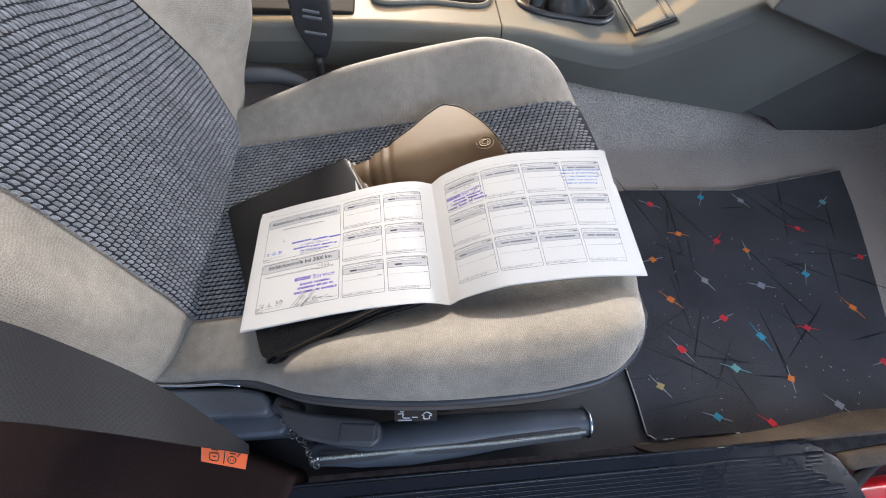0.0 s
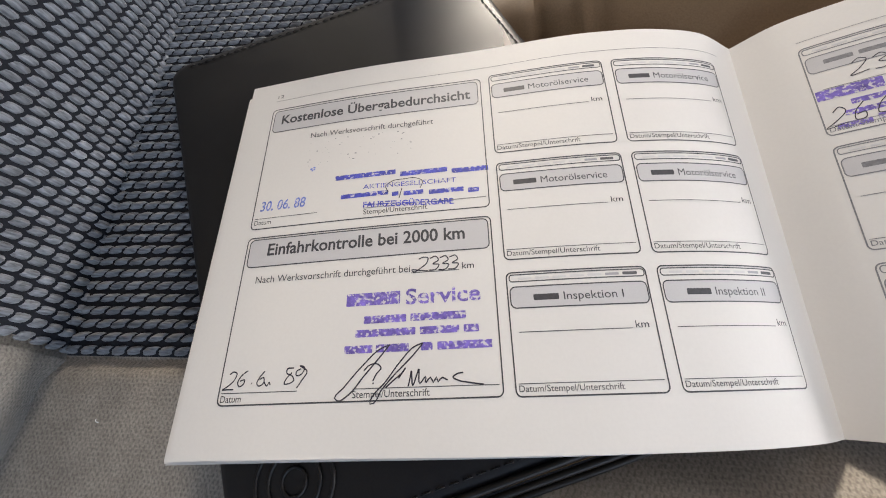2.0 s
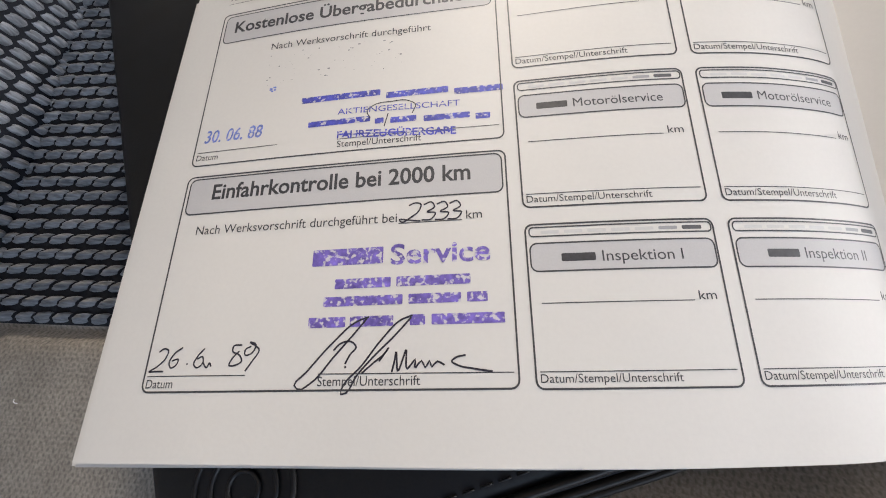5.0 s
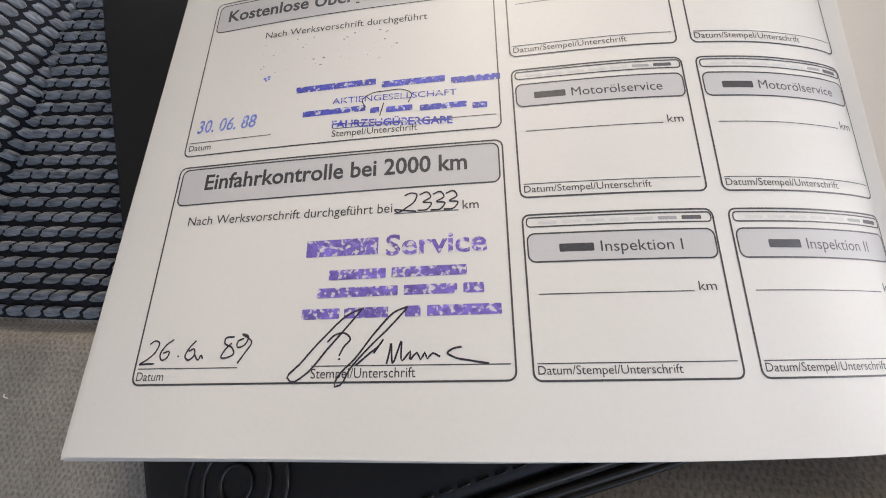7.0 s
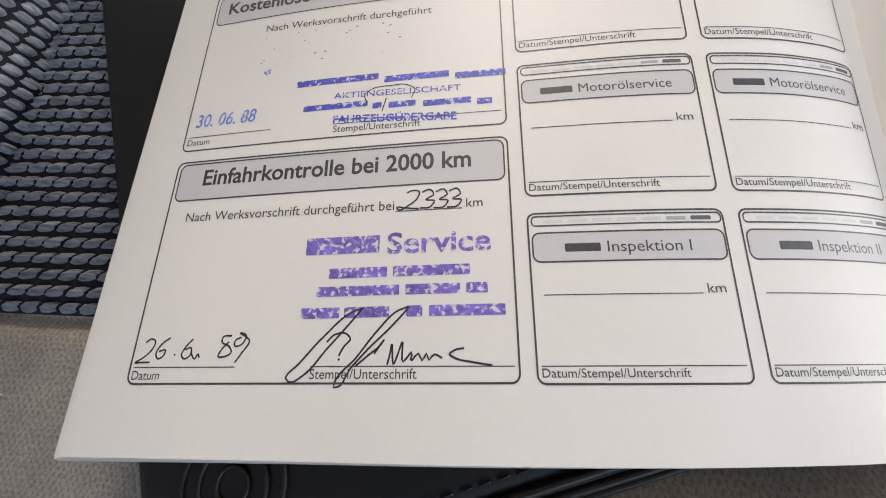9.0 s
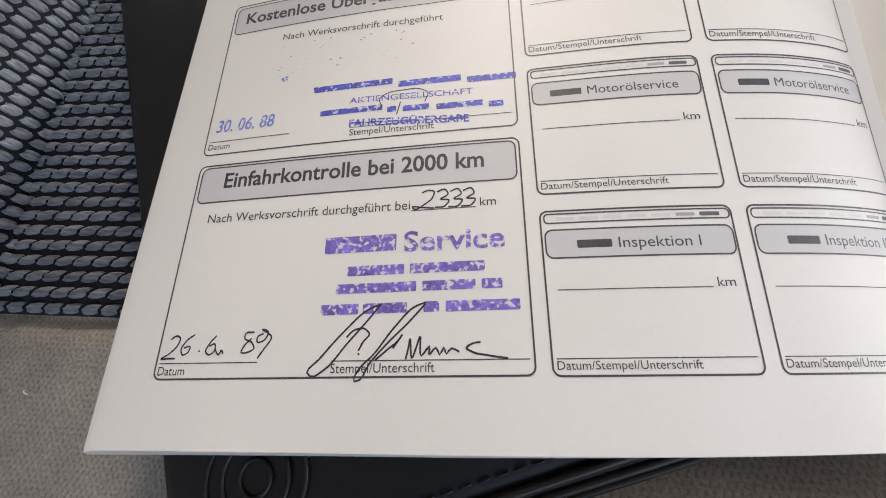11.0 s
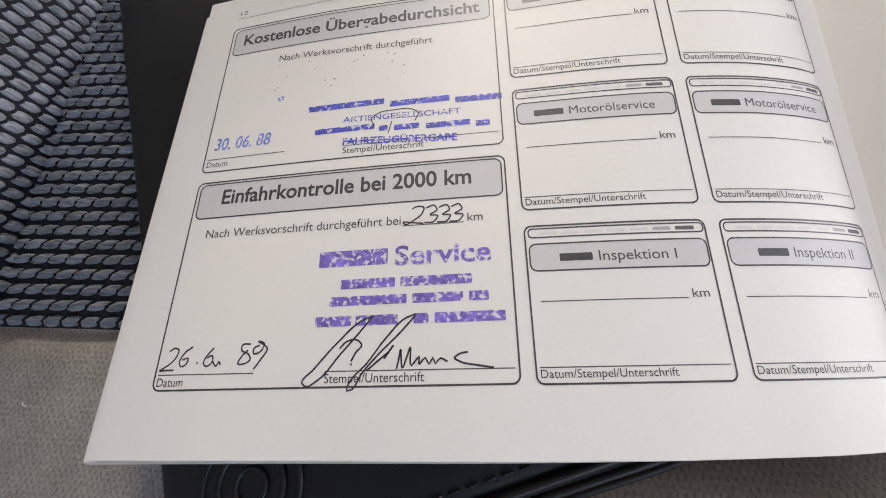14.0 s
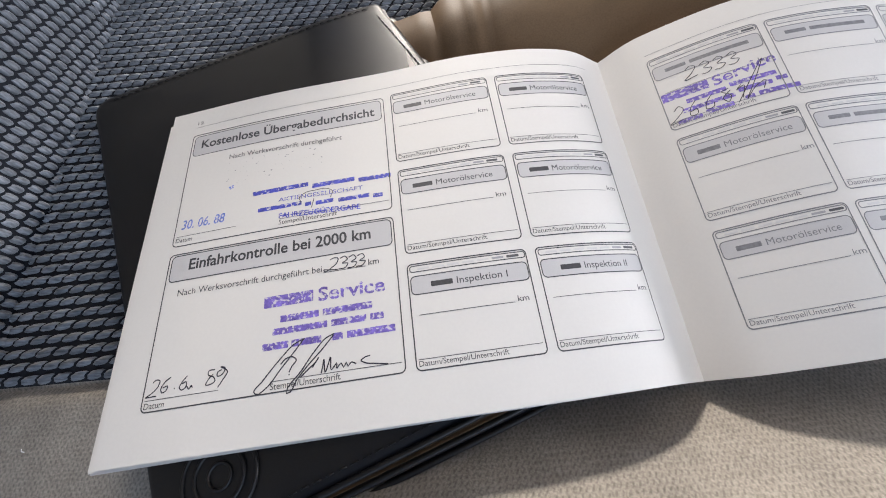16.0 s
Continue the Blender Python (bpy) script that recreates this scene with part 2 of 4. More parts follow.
def slab(grid, thick, nrm=None):
    """A thin solid from a grid of places [nu, nv, 3], thickened downwards along its normals."""
    g = np.asarray(grid, float)
    nu, nv = g.shape[:2]
    du, dv = np.gradient(g, axis=0), np.gradient(g, axis=1)
    n = np.cross(du, dv)
    n /= np.maximum(np.linalg.norm(n, axis=2, keepdims=True), 1e-12)
    low = g - n * thick
    N = nu * nv
    verts = np.vstack([g.reshape(-1, 3), low.reshape(-1, 3)])
    f = grid_faces(nu, nv) + grid_faces(nu, nv, flip=True, base=N)
    k = len(f)
    edge = [i * nv for i in range(nu)] + [(nu - 1) * nv + j for j in range(1, nv)] + [i * nv + nv - 1 for i in range(nu - 2, -1, -1)] + [j for j in range(nv - 2, 0, -1)]
    for a, b in zip(edge, edge[1:] + edge[:1]):
        f.append((b, a, N + a, N + b))
    return verts, f, k


def tube(pts, radius, n=10, samples=60, closed=False, flat=1.0):
    """A round rod along a smooth curve; radius may be a list."""
    q, _ = smooth_curve(pts, samples, closed)
    k = len(q)
    tang = np.gradient(q, axis=0)
    if closed:
        tang = np.roll(q, -1, 0) - np.roll(q, 1, 0)
    tang /= np.linalg.norm(tang, axis=1, keepdims=True)
    up = np.array([0, 0, 1.0])
    side = np.cross(tang, up)
    side /= np.maximum(np.linalg.norm(side, axis=1, keepdims=True), 1e-6)
    top = np.cross(side, tang)
    r = np.interp(np.linspace(0, 1, k), np.linspace(0, 1, len(radius)), radius) if isinstance(radius, (list, tuple)) else np.full(k, radius)
    a = np.linspace(0, 2 * np.pi, n, endpoint=False)
    v = q[:, None] + r[:, None, None] * (np.cos(a)[None, :, None] * side[:, None] + flat * np.sin(a)[None, :, None] * top[:, None])
    faces = []
    for i in range(k if closed else k - 1):
        for j in range(n):
            b = (i + 1) % k
            faces.append((i * n + j, i * n + (j + 1) % n, b * n + (j + 1) % n, b * n + j))
    if not closed:
        faces += [tuple(range(n))[::-1], tuple((k - 1) * n + j for j in range(n))]
    return v.reshape(-1, 3), faces


def rounded_box(sx, sy, sz, r=0.004, seg=3, m=None, taper=None):
    bm = bmesh.new()
    bmesh.ops.create_cube(bm, size=1)
    for v in bm.verts:
        v.co = Vector((v.co.x * sx, v.co.y * sy, v.co.z * sz))
        if taper:
            k = taper if v.co.z > 0 else 1
            v.co.x, v.co.y = v.co.x * k, v.co.y * k
    bmesh.ops.bevel(bm, geom=bm.edges[:], offset=min(r, sx / 2.1, sy / 2.1, sz / 2.1), segments=seg, profile=0.5, affect="EDGES")
    for f in bm.faces:
        f.smooth = True
    if m is not None:
        bm.transform(m)
    return bm


def prism(outline, z0, z1, bevel=0.0, m=None):
    """An upright block with the given outline (x, y)."""
    bm = bmesh.new()
    vs = [bm.verts.new((x, y, z0)) for x, y in outline]
    f = bm.faces.new(vs)
    f.normal_update()
    if f.normal.z > 0:
        f.normal_flip()
    top = bmesh.ops.extrude_face_region(bm, geom=[f])["geom"]
    for v in (g for g in top if isinstance(g, bmesh.types.BMVert)):
        v.co.z = z1
    bmesh.ops.recalc_face_normals(bm, faces=bm.faces[:])
    if bevel:
        bmesh.ops.bevel(bm, geom=bm.edges[:], offset=bevel, segments=3, profile=0.5, affect="EDGES", clamp_overlap=True)
        for f in bm.faces:
            f.smooth = True
    if m is not None:
        bm.transform(m)
    return bm


def ring(radius, thick, m=None, n=32):
    a = np.linspace(0, 2 * np.pi, n, endpoint=False)
    v, f = tube([(radius * math.cos(t), radius * math.sin(t), 0) for t in a], thick, 8, n, closed=True)
    me = mesh("ring", v, f)
    if m is not None:
        me.transform(m)
    return me


def joined(pieces):
    verts, faces = [], []
    for v, f in pieces:
        k = len(verts)
        verts += [tuple(p) for p in v]
        faces += [tuple(i + k for i in g) for g in f]
    return verts, faces


# ---- the service booklet ----
class Sheet:
    """A curved page between its lower and its upper edge; u runs along it in metres, v up it."""
    H = 0.1486

    def __init__(self, low, high, n=900):
        self.b, self.lb = smooth_curve(low, n)
        self.t, self.lt = smooth_curve(high, n)

    def at(self, u, v, off=0.0):
        u, v = np.atleast_1d(np.asarray(u, float)), np.atleast_1d(np.asarray(v, float))
        d = 0.0015
        b, b2 = (np.stack([np.interp(np.minimum(u + k, self.lb[-1]), self.lb, self.b[:, i]) for i in range(3)], -1) for k in (0, d))
        t, t2 = (np.stack([np.interp(np.minimum(u + k, self.lt[-1]), self.lt, self.t[:, i]) for i in range(3)], -1) for k in (0, d))
        b0, t0 = (np.stack([np.interp(np.maximum(u - d, 0), l, c[:, i]) for i in range(3)], -1) for c, l in ((self.b, self.lb), (self.t, self.lt)))
        g = (v / self.H)[:, None]
        p = b + (t - b) * g
        n = np.cross((b2 - b0) + ((t2 - t0) - (b2 - b0)) * g, t - b)
        return p + off * n / np.linalg.norm(n, axis=1, keepdims=True)

    def sheet(self, inset, drop, thick, shift=(0, 0), top=1.0, nu=420, nv=8):
        """A leaf: its grid from edge to edge, lowered by drop, moved on its outer side."""
        f = np.linspace(0, 1, nu)
        us = f * max(self.lb[-1], self.lt[-1])
        g = np.stack([self.at(us, np.full(nu, w * self.H)) for w in np.linspace(0, top, nv)], 1)
        if drop == 0:
            return slab(g, thick)
        n = np.cross(np.gradient(g, axis=0), np.gradient(g, axis=1))
        n /= np.maximum(np.linalg.norm(n, axis=2, keepdims=True), 1e-12)
        fade = inset(f)[:, None, None]
        along = np.gradient(g, axis=0)
        along /= np.maximum(np.linalg.norm(along, axis=2, keepdims=True), 1e-12)
        g = g - n * drop * np.minimum(1, 4 * fade) + fade * (along * shift[0] + np.array([0, shift[1], 0]))
        return slab(g, thick)


LEFT = Sheet([(0, 0, -.0002), (.05, .0005, -.0028), (.1015, .0009, -.0055), (.147, .0012, -.0125), (.175, .0015, -.0201), (.192, .0018, -.0289), (.207, .0019, -.0429)],
             [(0, .1492, .0002), (.05, .1500, .0009), (.1015, .1509, -.0013), (.147, .1518, -.0027), (.175, .1522, -.0070), (.192, .1525, -.0126), (.2078, .1527, -.0233)])
RIGHT = Sheet([(.207, .0019, -.0429), (.22, .0010, -.0321), (.235, .0008, -.0268), (.26, .0009, -.0223), (.30, .0014, -.0288), (.35, .0022, -.0424), (.4045, .0032, -.0667)],
              [(.2078, .1527, -.0233), (.22, .1526, -.0149), (.235, .1516, -.0089), (.26, .1501, -.0022), (.30, .1481, -.0012), (.35, .1456, -.0113), (.4030, .1426, -.0253)])

booklet = thing("service_booklet", "open cream service booklet with printed boxes, stamps and handwriting", "booklet", PAGE)
lp = part("left_page", mesh("left_page", *LEFT.sheet(lambda f: 1 - f, 0.0, 0.00018)), PAPER, booklet, "cream page with two large and six small printed boxes")
rp = part("right_page", mesh("right_page", *RIGHT.sheet(lambda f: f, 0.0, 0.00018)), PAPER, booklet, "cream page with twelve printed boxes")
for k, (dx, dy) in enumerate([(-.0014, -.0006), (-.0021, .0), (-.0016, -.0011)]):
    part("leaf", mesh("leaf", *LEFT.sheet(lambda f: 1 - f, 0.0005 * (k + 1), 0.00022, (dx, dy), .955 + .012 * k)), PAPER, booklet)
for k, (dx, dy) in enumerate([(.0035, -.0006), (.0052, -.0010), (.0044, -.0004), (.0060, -.0012)]):
    part("leaf", mesh("leaf", *RIGHT.sheet(lambda f: f, 0.0006 * (k + 1), 0.00022, (dx, dy))), PAPER, booklet)
part("cover", mesh("cover", *LEFT.sheet(lambda f: 1 - f, 0.0021, 0.0004, (-.0009, -.0004))), PAPER_EDGE, booklet, "pale card cover")
part("cover", mesh("cover", *RIGHT.sheet(lambda f: f, 0.0032, 0.0004, (.0065, -.0008))), PAPER_EDGE, booklet, "pale card cover")

TEXTS = {}


def letters(body, bold=0.0):
    """Flat letters with the built-in font: places, faces and the box round them."""
    if (body, bold) not in TEXTS:
        cu = bpy.data.curves.new("letters", "FONT")
        cu.body, cu.resolution_u, cu.offset = body, 3, bold
        ob = new("letters", cu)
        dg = bpy.context.evaluated_depsgraph_get()
        dg.update()
        ev = ob.evaluated_get(dg)
        me = ev.to_mesh()
        v = np.array([tuple(p.co) for p in me.vertices])
        f = [tuple(p.vertices) for p in me.polygons]
        ev.to_mesh_clear()
        bpy.data.objects.remove(ob)
        bpy.data.curves.remove(cu)
        TEXTS[body, bold] = (v, f)
    return TEXTS[body, bold]


class Print:
    """Flat shapes laid on a page, in millimetres; each call of put() makes one mesh of what was drawn."""

    def __init__(self, page, parent):
        self.page, self.parent, self.v, self.f = page, parent, [], []

    def add(self, uv, faces, off):
        k = len(self.v)
        uv = np.asarray(uv, float) / 1000
        self.v += [tuple(p) for p in self.page.at(uv[:, 0], uv[:, 1], off)]
        self.f += [tuple(i + k for i in f) for f in faces]
        return self

    def line(self, pts, width=0.3, closed=False, off=0.00005):
        """A line of even width along straight stretches, cut short enough to follow the page."""
        q = []
        loop = list(pts) + ([pts[0]] if closed else [])
        for a, b in zip(loop, loop[1:]):
            n = max(1, int(math.dist(a, b) / 1.2))
            q += [np.array(a) + (np.array(b) - np.array(a)) * i / n for i in range(n)]
        if not closed:
            q.append(np.array(loop[-1]))
        q = np.array(q)
        t = (np.roll(q, -1, 0) - np.roll(q, 1, 0)) if closed else np.gradient(q, axis=0)
        t /= np.maximum(np.linalg.norm(t, axis=1, keepdims=True), 1e-9)
        s = np.stack([-t[:, 1], t[:, 0]], -1) * width / 2
        uv = np.stack([q - s, q + s], 1).reshape(-1, 2)
        n = len(q)
        return self.add(uv, [(2 * i, 2 * ((i + 1) % n), 2 * ((i + 1) % n) + 1, 2 * i + 1) for i in range(n if closed else n - 1)], off)

    def corners(self, u0, v0, u1, v1, r, n=5):
        out = []
        for cu, cv, a0 in ((u1 - r, v0 + r, -90), (u1 - r, v1 - r, 0), (u0 + r, v1 - r, 90), (u0 + r, v0 + r, 180)):
            out += [(cu + r * math.cos(radians(a0 + 90 * i / n)), cv + r * math.sin(radians(a0 + 90 * i / n))) for i in range(n + 1)]
        return out

    def outline(self, u0, v0, u1, v1, r=1.5, width=0.35):
        return self.line(self.corners(u0, v0, u1, v1, r), width, True)

    def plate(self, u0, v0, u1, v1, r=1.0, off=0.000025):
        us = sorted({*np.linspace(u0, u1, max(2, int((u1 - u0) / 0.8) + 2)).tolist(), *[u0 + r * (1 - math.cos(radians(a))) for a in range(0, 91, 15)],
                     *[u1 - r * (1 - math.cos(radians(a))) for a in range(0, 91, 15)]})
        uv = []
        for u in us:
            e = max(0.0, r - min(u - u0, u1 - u))
            c = r - math.sqrt(max(0.0, r * r - e * e))
            uv += [(u, v0 + c), (u, v1 - c)]
        return self.add(uv, [(2 * i, 2 * i + 2, 2 * i + 3, 2 * i + 1) for i in range(len(us) - 1)], off)

    def text(self, body, u0, u1, v, height, lean=0.0, bold=0.0, rise=0.0, off=0.00005):
        """Letters from u0 to u1 on the base line v; height is that of capitals."""
        p, f = letters(body, bold)
        a, b = p[:, 0].min(), p[:, 0].max()
        x = (p[:, 0] - a) / (b - a)
        y = p[:, 1] / 0.70 * height
        return self.add(np.stack([u0 + x * (u1 - u0) + lean * y, v + y + rise * x], -1), f, off)

    def bars(self, spans, v, height, rise=0.0, off=0.00004):
        for a, b in spans:
            self.plate(a, v + rise, b, v + rise + height, min(0.3, height / 3), off)
        return self

    def put(self, name, mat, label=""):
        ob = part(name, mesh(name, self.v, self.f, False), mat, self.parent, label)
        self.v, self.f = [], []
        return ob


def small_box(pr, u, v, title, w=43.5, h=36.7, soft=False):
    ink = INK_GREY if soft else INK
    pr.outline(u, v, u + w, v + h, 1.7, 0.42).put("printed_frame", ink)
    pr.outline(u + 0.9, v + h - 3.0, u + w - 0.5, v + h - 0.75, 0.9, 0.33).put("printed_frame", ink)
    pr.outline(u + 0.8, v + 25.3, u + w - 0.5, v + 32.0, 1.7, 0.36).put("printed_frame", ink)
    pr.line([(u + 2.5, v + 18.0), (u + 36.2, v + 18.0)], 0.2).put("printed_line", ink)
    pr.line([(u + 0.9, v + 3.45), (u + w - 1.0, v + 3.45)], 0.2).put("printed_line", ink)
    pr.plate(u + 0.9, v + 25.4, u + w - 0.6, v + 31.9, 1.6).put("title_plate", TITLE)
    for k in range(5):
        pr.bars([(u + 3.6 + 5.45 * k, u + 7.9 + 5.45 * k)], v + 34.35, 0.75).put("dash", DASH_LIGHT)
    pr.bars([(u + 30.9, u + 35.2)], v + 34.35, 0.8).put("dash", DASH_MID)
    pr.bars([(u + 36.3, u + 40.9)], v + 34.3, 0.95).put("dash", DASH_DARK)
    pr.text("km", u + 37.3, u + 41.3, v + 18.1, 2.1).put("caption", ink)
    pr.text("Datum/Stempel/Unterschrift", u + 0.95, u + 30.8, v + 1.25, 1.8).put("caption", ink)
    if title:
        a, b, c = (5.4, 13.4, 37.6) if len(title) > 13 else (7.9, 15.7, 35.5)
        pr.bars([(u + a, u + b)], v + 27.5, 1.9).put("title_bar", ink)
        pr.text(title, u + b + 1.5, u + c, v + 27.3, 2.55).put("title", ink)
    else:
        pr.bars([(u + 5.5, u + 13.5), (u + 15, u + 37)], v + 28.1, 1.7).put("title", INK_GREY)


pr = Print(LEFT, lp)
# two large boxes
for u0, v0, u1, v1, w in ((12.4, 75.9, 102.1, 133.1, .38), (13.6, 120.9, 100.8, 132.0, .32), (12.6, 15.1, 102.0, 72.2, .42), (13.7, 60.7, 101.0, 71.4, .38)):
    pr.outline(u0, v0, u1, v1, 1.8, w).put("printed_frame", INK)
for a, b, w in (((13.5, 80.2), (38.6, 80.2), .2), ((56.5, 79.9), (101.0, 79.9), .18), ((13.0, 138.0), (200, 139.2), .16), ((13.4, 18.7), (38.8, 18.6), .2), ((56.7, 18.6), (101.0, 18.4), .2), ((74.6, 53.9), (90.6, 53.9), .2)):
    pr.line([a, b], w).put("printed_line", INK)
pr.plate(13.7, 121.0, 100.7, 131.9, 1.7).put("title_plate", TITLE)
pr.plate(13.8, 60.8, 100.9, 71.3, 1.7).put("title_plate", TITLE)
pr.text("Kostenlose Übergabedurchsicht", 17.3, 97.8, 124.9, 4.5, 0.0, 0.02, -1.0).put("heading", INK, "bold German heading about a free handover check")
pr.text("Einfahrkontrolle bei 2000 km", 21.1, 93.0, 64.9, 4.5, 0.0, 0.02, -0.2).put("heading", INK, "bold German heading about a running-in check")
for body, u0, u1, v0, size, rise in (("Nach Werksvorschrift durchgeführt", 32.0, 82.8, 115.0, 2.45, -1.1), ("Nach Werksvorschrift durchgeführt bei", 18.4, 74.2, 54.6, 2.5, -.3), ("km", 91.6, 95.5, 54.1, 2.3, 0), ("Stempel/Unterschrift", 56.6, 80.2, 77.4, 2.0, -.3),
                                     ("Datum", 13.5, 20.4, 77.6, 1.9, 0), ("12", 13.4, 16.2, 139.6, 1.7, 0), ("Stempel/Unterschrift", 56.7, 80.5, 16.0, 2.1, 0), ("Datum", 13.5, 20.5, 16.0, 2.0, 0)):
    pr.text(body, u0, u1, v0, size, 0, 0, rise).put("caption", INK)


def stamp_bars(spans, v, height, mat, slope=0.0):
    for a, b in spans:
        pr.bars([(a, b)], v + slope * (a - spans[0][0]), height).put("stamp_bar", mat)


# blue handover stamp: the firm and its address are plain bars
stamp_bars([(44.6, 68.3), (70.0, 87.7), (89.3, 102.6)], 92.9, 2.0, BLUE, -.05)
pr.text("AKTIENGESELLSCHAFT", 56.0, 90.8, 87.9, 1.9, 0.0, 0.0, -1.0).put("stamp", BLUE, "blue rubber stamp")
stamp_bars([(47.5, 65.7), (67.1, 69.6), (71.5, 78.8), (80.8, 93.4), (94.9, 98.8)], 84.6, 1.8, BLUE, -.05)
pr.text("FAHRZEUGÜBERGABE", 56.4, 89.6, 80.2, 2.3, 0.0, 0.02, -2.0).put("stamp", BLUE, "blue rubber stamp")
pr.line([(57.0, 81.4), (73.0, 80.4), (89.0, 79.4)], 0.45).put("stamp_smear", BLUE)
pr.text("30. 06. 88", 14.9, 33.2, 83.4, 4.2, 0.1, 0.012).put("date_stamp", PALE_BLUE, "faded blue stamped date")
# violet workshop stamp
stamp_bars([(52.8, 71.0)], 43.9, 4.2, VIOLET)
pr.text("Service", 72.9, 97.1, 43.5, 5.0, 0.0, 0.02).put("stamp", VIOLET, "violet workshop stamp")
stamp_bars([(59.1, 73.1), (74.5, 92.2)], 38.0, 2.4, VIOLET)
stamp_bars([(56.5, 76.1), (77.5, 89.9), (91.3, 96.0)], 33.8, 2.3, VIOLET)
stamp_bars([(53.2, 62.4), (63.5, 74.0), (77.9, 81.5), (83.0, 99.7)], 28.9, 2.4, VIOLET)


def pen(stroke, name, label, width=0.36, n=40):
    q, _ = smooth_curve(stroke, n)
    pr.line([tuple(p) for p in q], width).put(name, PEN, label)


# handwriting
for digit in ([(77.2, 58.5), (78.6, 59.1), (80.3, 58.7), (79.9, 57.1), (77.9, 55.4), (75.2, 54.3), (74.8, 54.8), (77.2, 54.6), (80.2, 54.2)],
              *[[(u, v), (u + 2.0, v + .6), (u + 2.8, v - .7), (u + .9, v - 2.0), (u + 3.0, v - 2.4), (u + 2.0, v - 3.9), (u - .5, v - 4.1)] for u, v in ((81.0, 58.5), (84.3, 58.4), (87.5, 58.4))],
              [(15.2, 24.3), (16.4, 25.1), (17.6, 24.7), (17.3, 22.9), (15.4, 20.9), (13.5, 19.7), (14.9, 19.8), (17.3, 19.8)], [(21.4, 25.3), (19.5, 23.9), (18.5, 21.5), (19.1, 20.6), (20.5, 21.3), (20.7, 22.5), (19.1, 22.2)],
              [(23.1, 21.4), (23.5, 21.4)], [(27.3, 24.9), (25.7, 23.0), (25.1, 21.2), (25.9, 20.5), (27.4, 21.6), (27.1, 23.0), (25.8, 22.5)], [(27.3, 21.9), (28.6, 20.5), (29.2, 21.5), (29.7, 20.7)],
              [(37.0, 25.5), (34.8, 25.2), (34.7, 24.2), (36.7, 23.1), (37.4, 21.8), (36.0, 20.9), (34.3, 20.9), (34.9, 22.4), (36.5, 24.1)],
              [(39.4, 25.1), (38.0, 24.4), (38.0, 23.2), (39.7, 23.5), (40.5, 25.6), (38.9, 26.1), (41.5, 24.3), (40.0, 21.6), (38.6, 19.5)]):
    pen(digit, "handwritten_digit", "black ballpoint digit", 0.38, 30)
# plain slanting pen strokes in the signature field
for stroke in ([(68.2, 31.1), (65.3, 30.1), (59.4, 25.1), (54.0, 19.2), (51.3, 16.0), (52.3, 15.3), (55.0, 16.6), (60.3, 22.4), (65.0, 27.6), (67.9, 31.0)],
               [(78.6, 31.1), (76.1, 30.3), (71.6, 26.1), (66.9, 20.2), (62.6, 15.5), (62.2, 14.3), (63.4, 14.4), (65.6, 17.7), (69.6, 22.1), (74.4, 26.6), (78.3, 30.7)],
               [(60.0, 23.7), (61.6, 25.2), (64.3, 25.5), (65.4, 24.4), (64.0, 22.6), (63.0, 20.7)], [(63.0, 20.2), (63.2, 19.8)], [(67.0, 18.6), (69.7, 20.8), (72.4, 23.0), (73.1, 24.0), (71.0, 21.1)],
               [(74.0, 18.8), (74.6, 21.3), (74.9, 23.2), (75.4, 18.9), (76.6, 21.9), (77.2, 23.6), (77.5, 19.4), (79.4, 21.4), (79.2, 19.5), (80.8, 21.1), (81.6, 19.6), (82.6, 21.1), (83.0, 19.7), (84.2, 20.9), (85.9, 20.1)],
               [(90.6, 22.1), (88.6, 21.7), (87.5, 20.9), (88.9, 20.0), (92.1, 19.3), (96.4, 18.6)]):
    pen(stroke, "pen_stroke", "plain slanting ballpoint stroke", 0.42)
pen([(65.7, 85.6), (64.7, 88.1), (66.7, 89.8), (71.7, 90.4), (76.3, 90.2), (78.5, 88.6), (77.6, 85.9)], "pen_loop", "pen loop round the stamp", 0.28)
pr.line([(70.8, 86.6), (69.8, 82.5)], 0.32).put("pen_stroke", PEN)
rng = random.Random(4)
for _ in range(52):
    u, v = 30 + 44 * rng.random(), 100 + 13 * rng.random() ** 0.8
    s = 0.12 + 0.35 * rng.random() ** 2
    pr.plate(u, v, u + s * 1.6, v + s, s / 3)
specks = pr.put("ink_specks", INK_GREY)
tagged(specks, kind="stuff")
for u, v, w, h in ((33.6, 99.2, 1.0, .9), (34.7, 99.9, 1.1, .6), (34.2, 98.6, .7, .6), (35.0, 99.0, .8, .7)):
    pr.plate(u, v, u + w, v + h, .3).put("ink_blot", PALE_BLUE)
for row, v in enumerate((97.3, 56.1, 14.9)):
    for col, u in enumerate((105.6, 153.0)):
        small_box(pr, u, v, ("Inspektion I" + "I" * col) if row == 2 else "Motorölservice", w=43.6 - .6 * col)
pr = Print(RIGHT, rp)
pr.line([(19, 137.2), (200, 139.0)], 0.16).put("printed_line", INK_GREY)
for row, v in enumerate((97.3, 56.1, 14.9)):
    for col in range(4):
        small_box(pr, 18.9 + 45.0 * col, v, "Motorölservice" if col == 0 and row else "", w=42.1, soft=True)
stamp_bars([(19.4, 37.0)], 111.0, 4.0, VIOLET, 0)
pr.text("Service", 38.6, 62, 110.8, 4.6, 0.0, 0.015, 3.5).put("stamp", VIOLET, "violet workshop stamp")
stamp_bars([(27.5, 42.0), (43.5, 60)], 107.2, 2.0, VIOLET, .06)
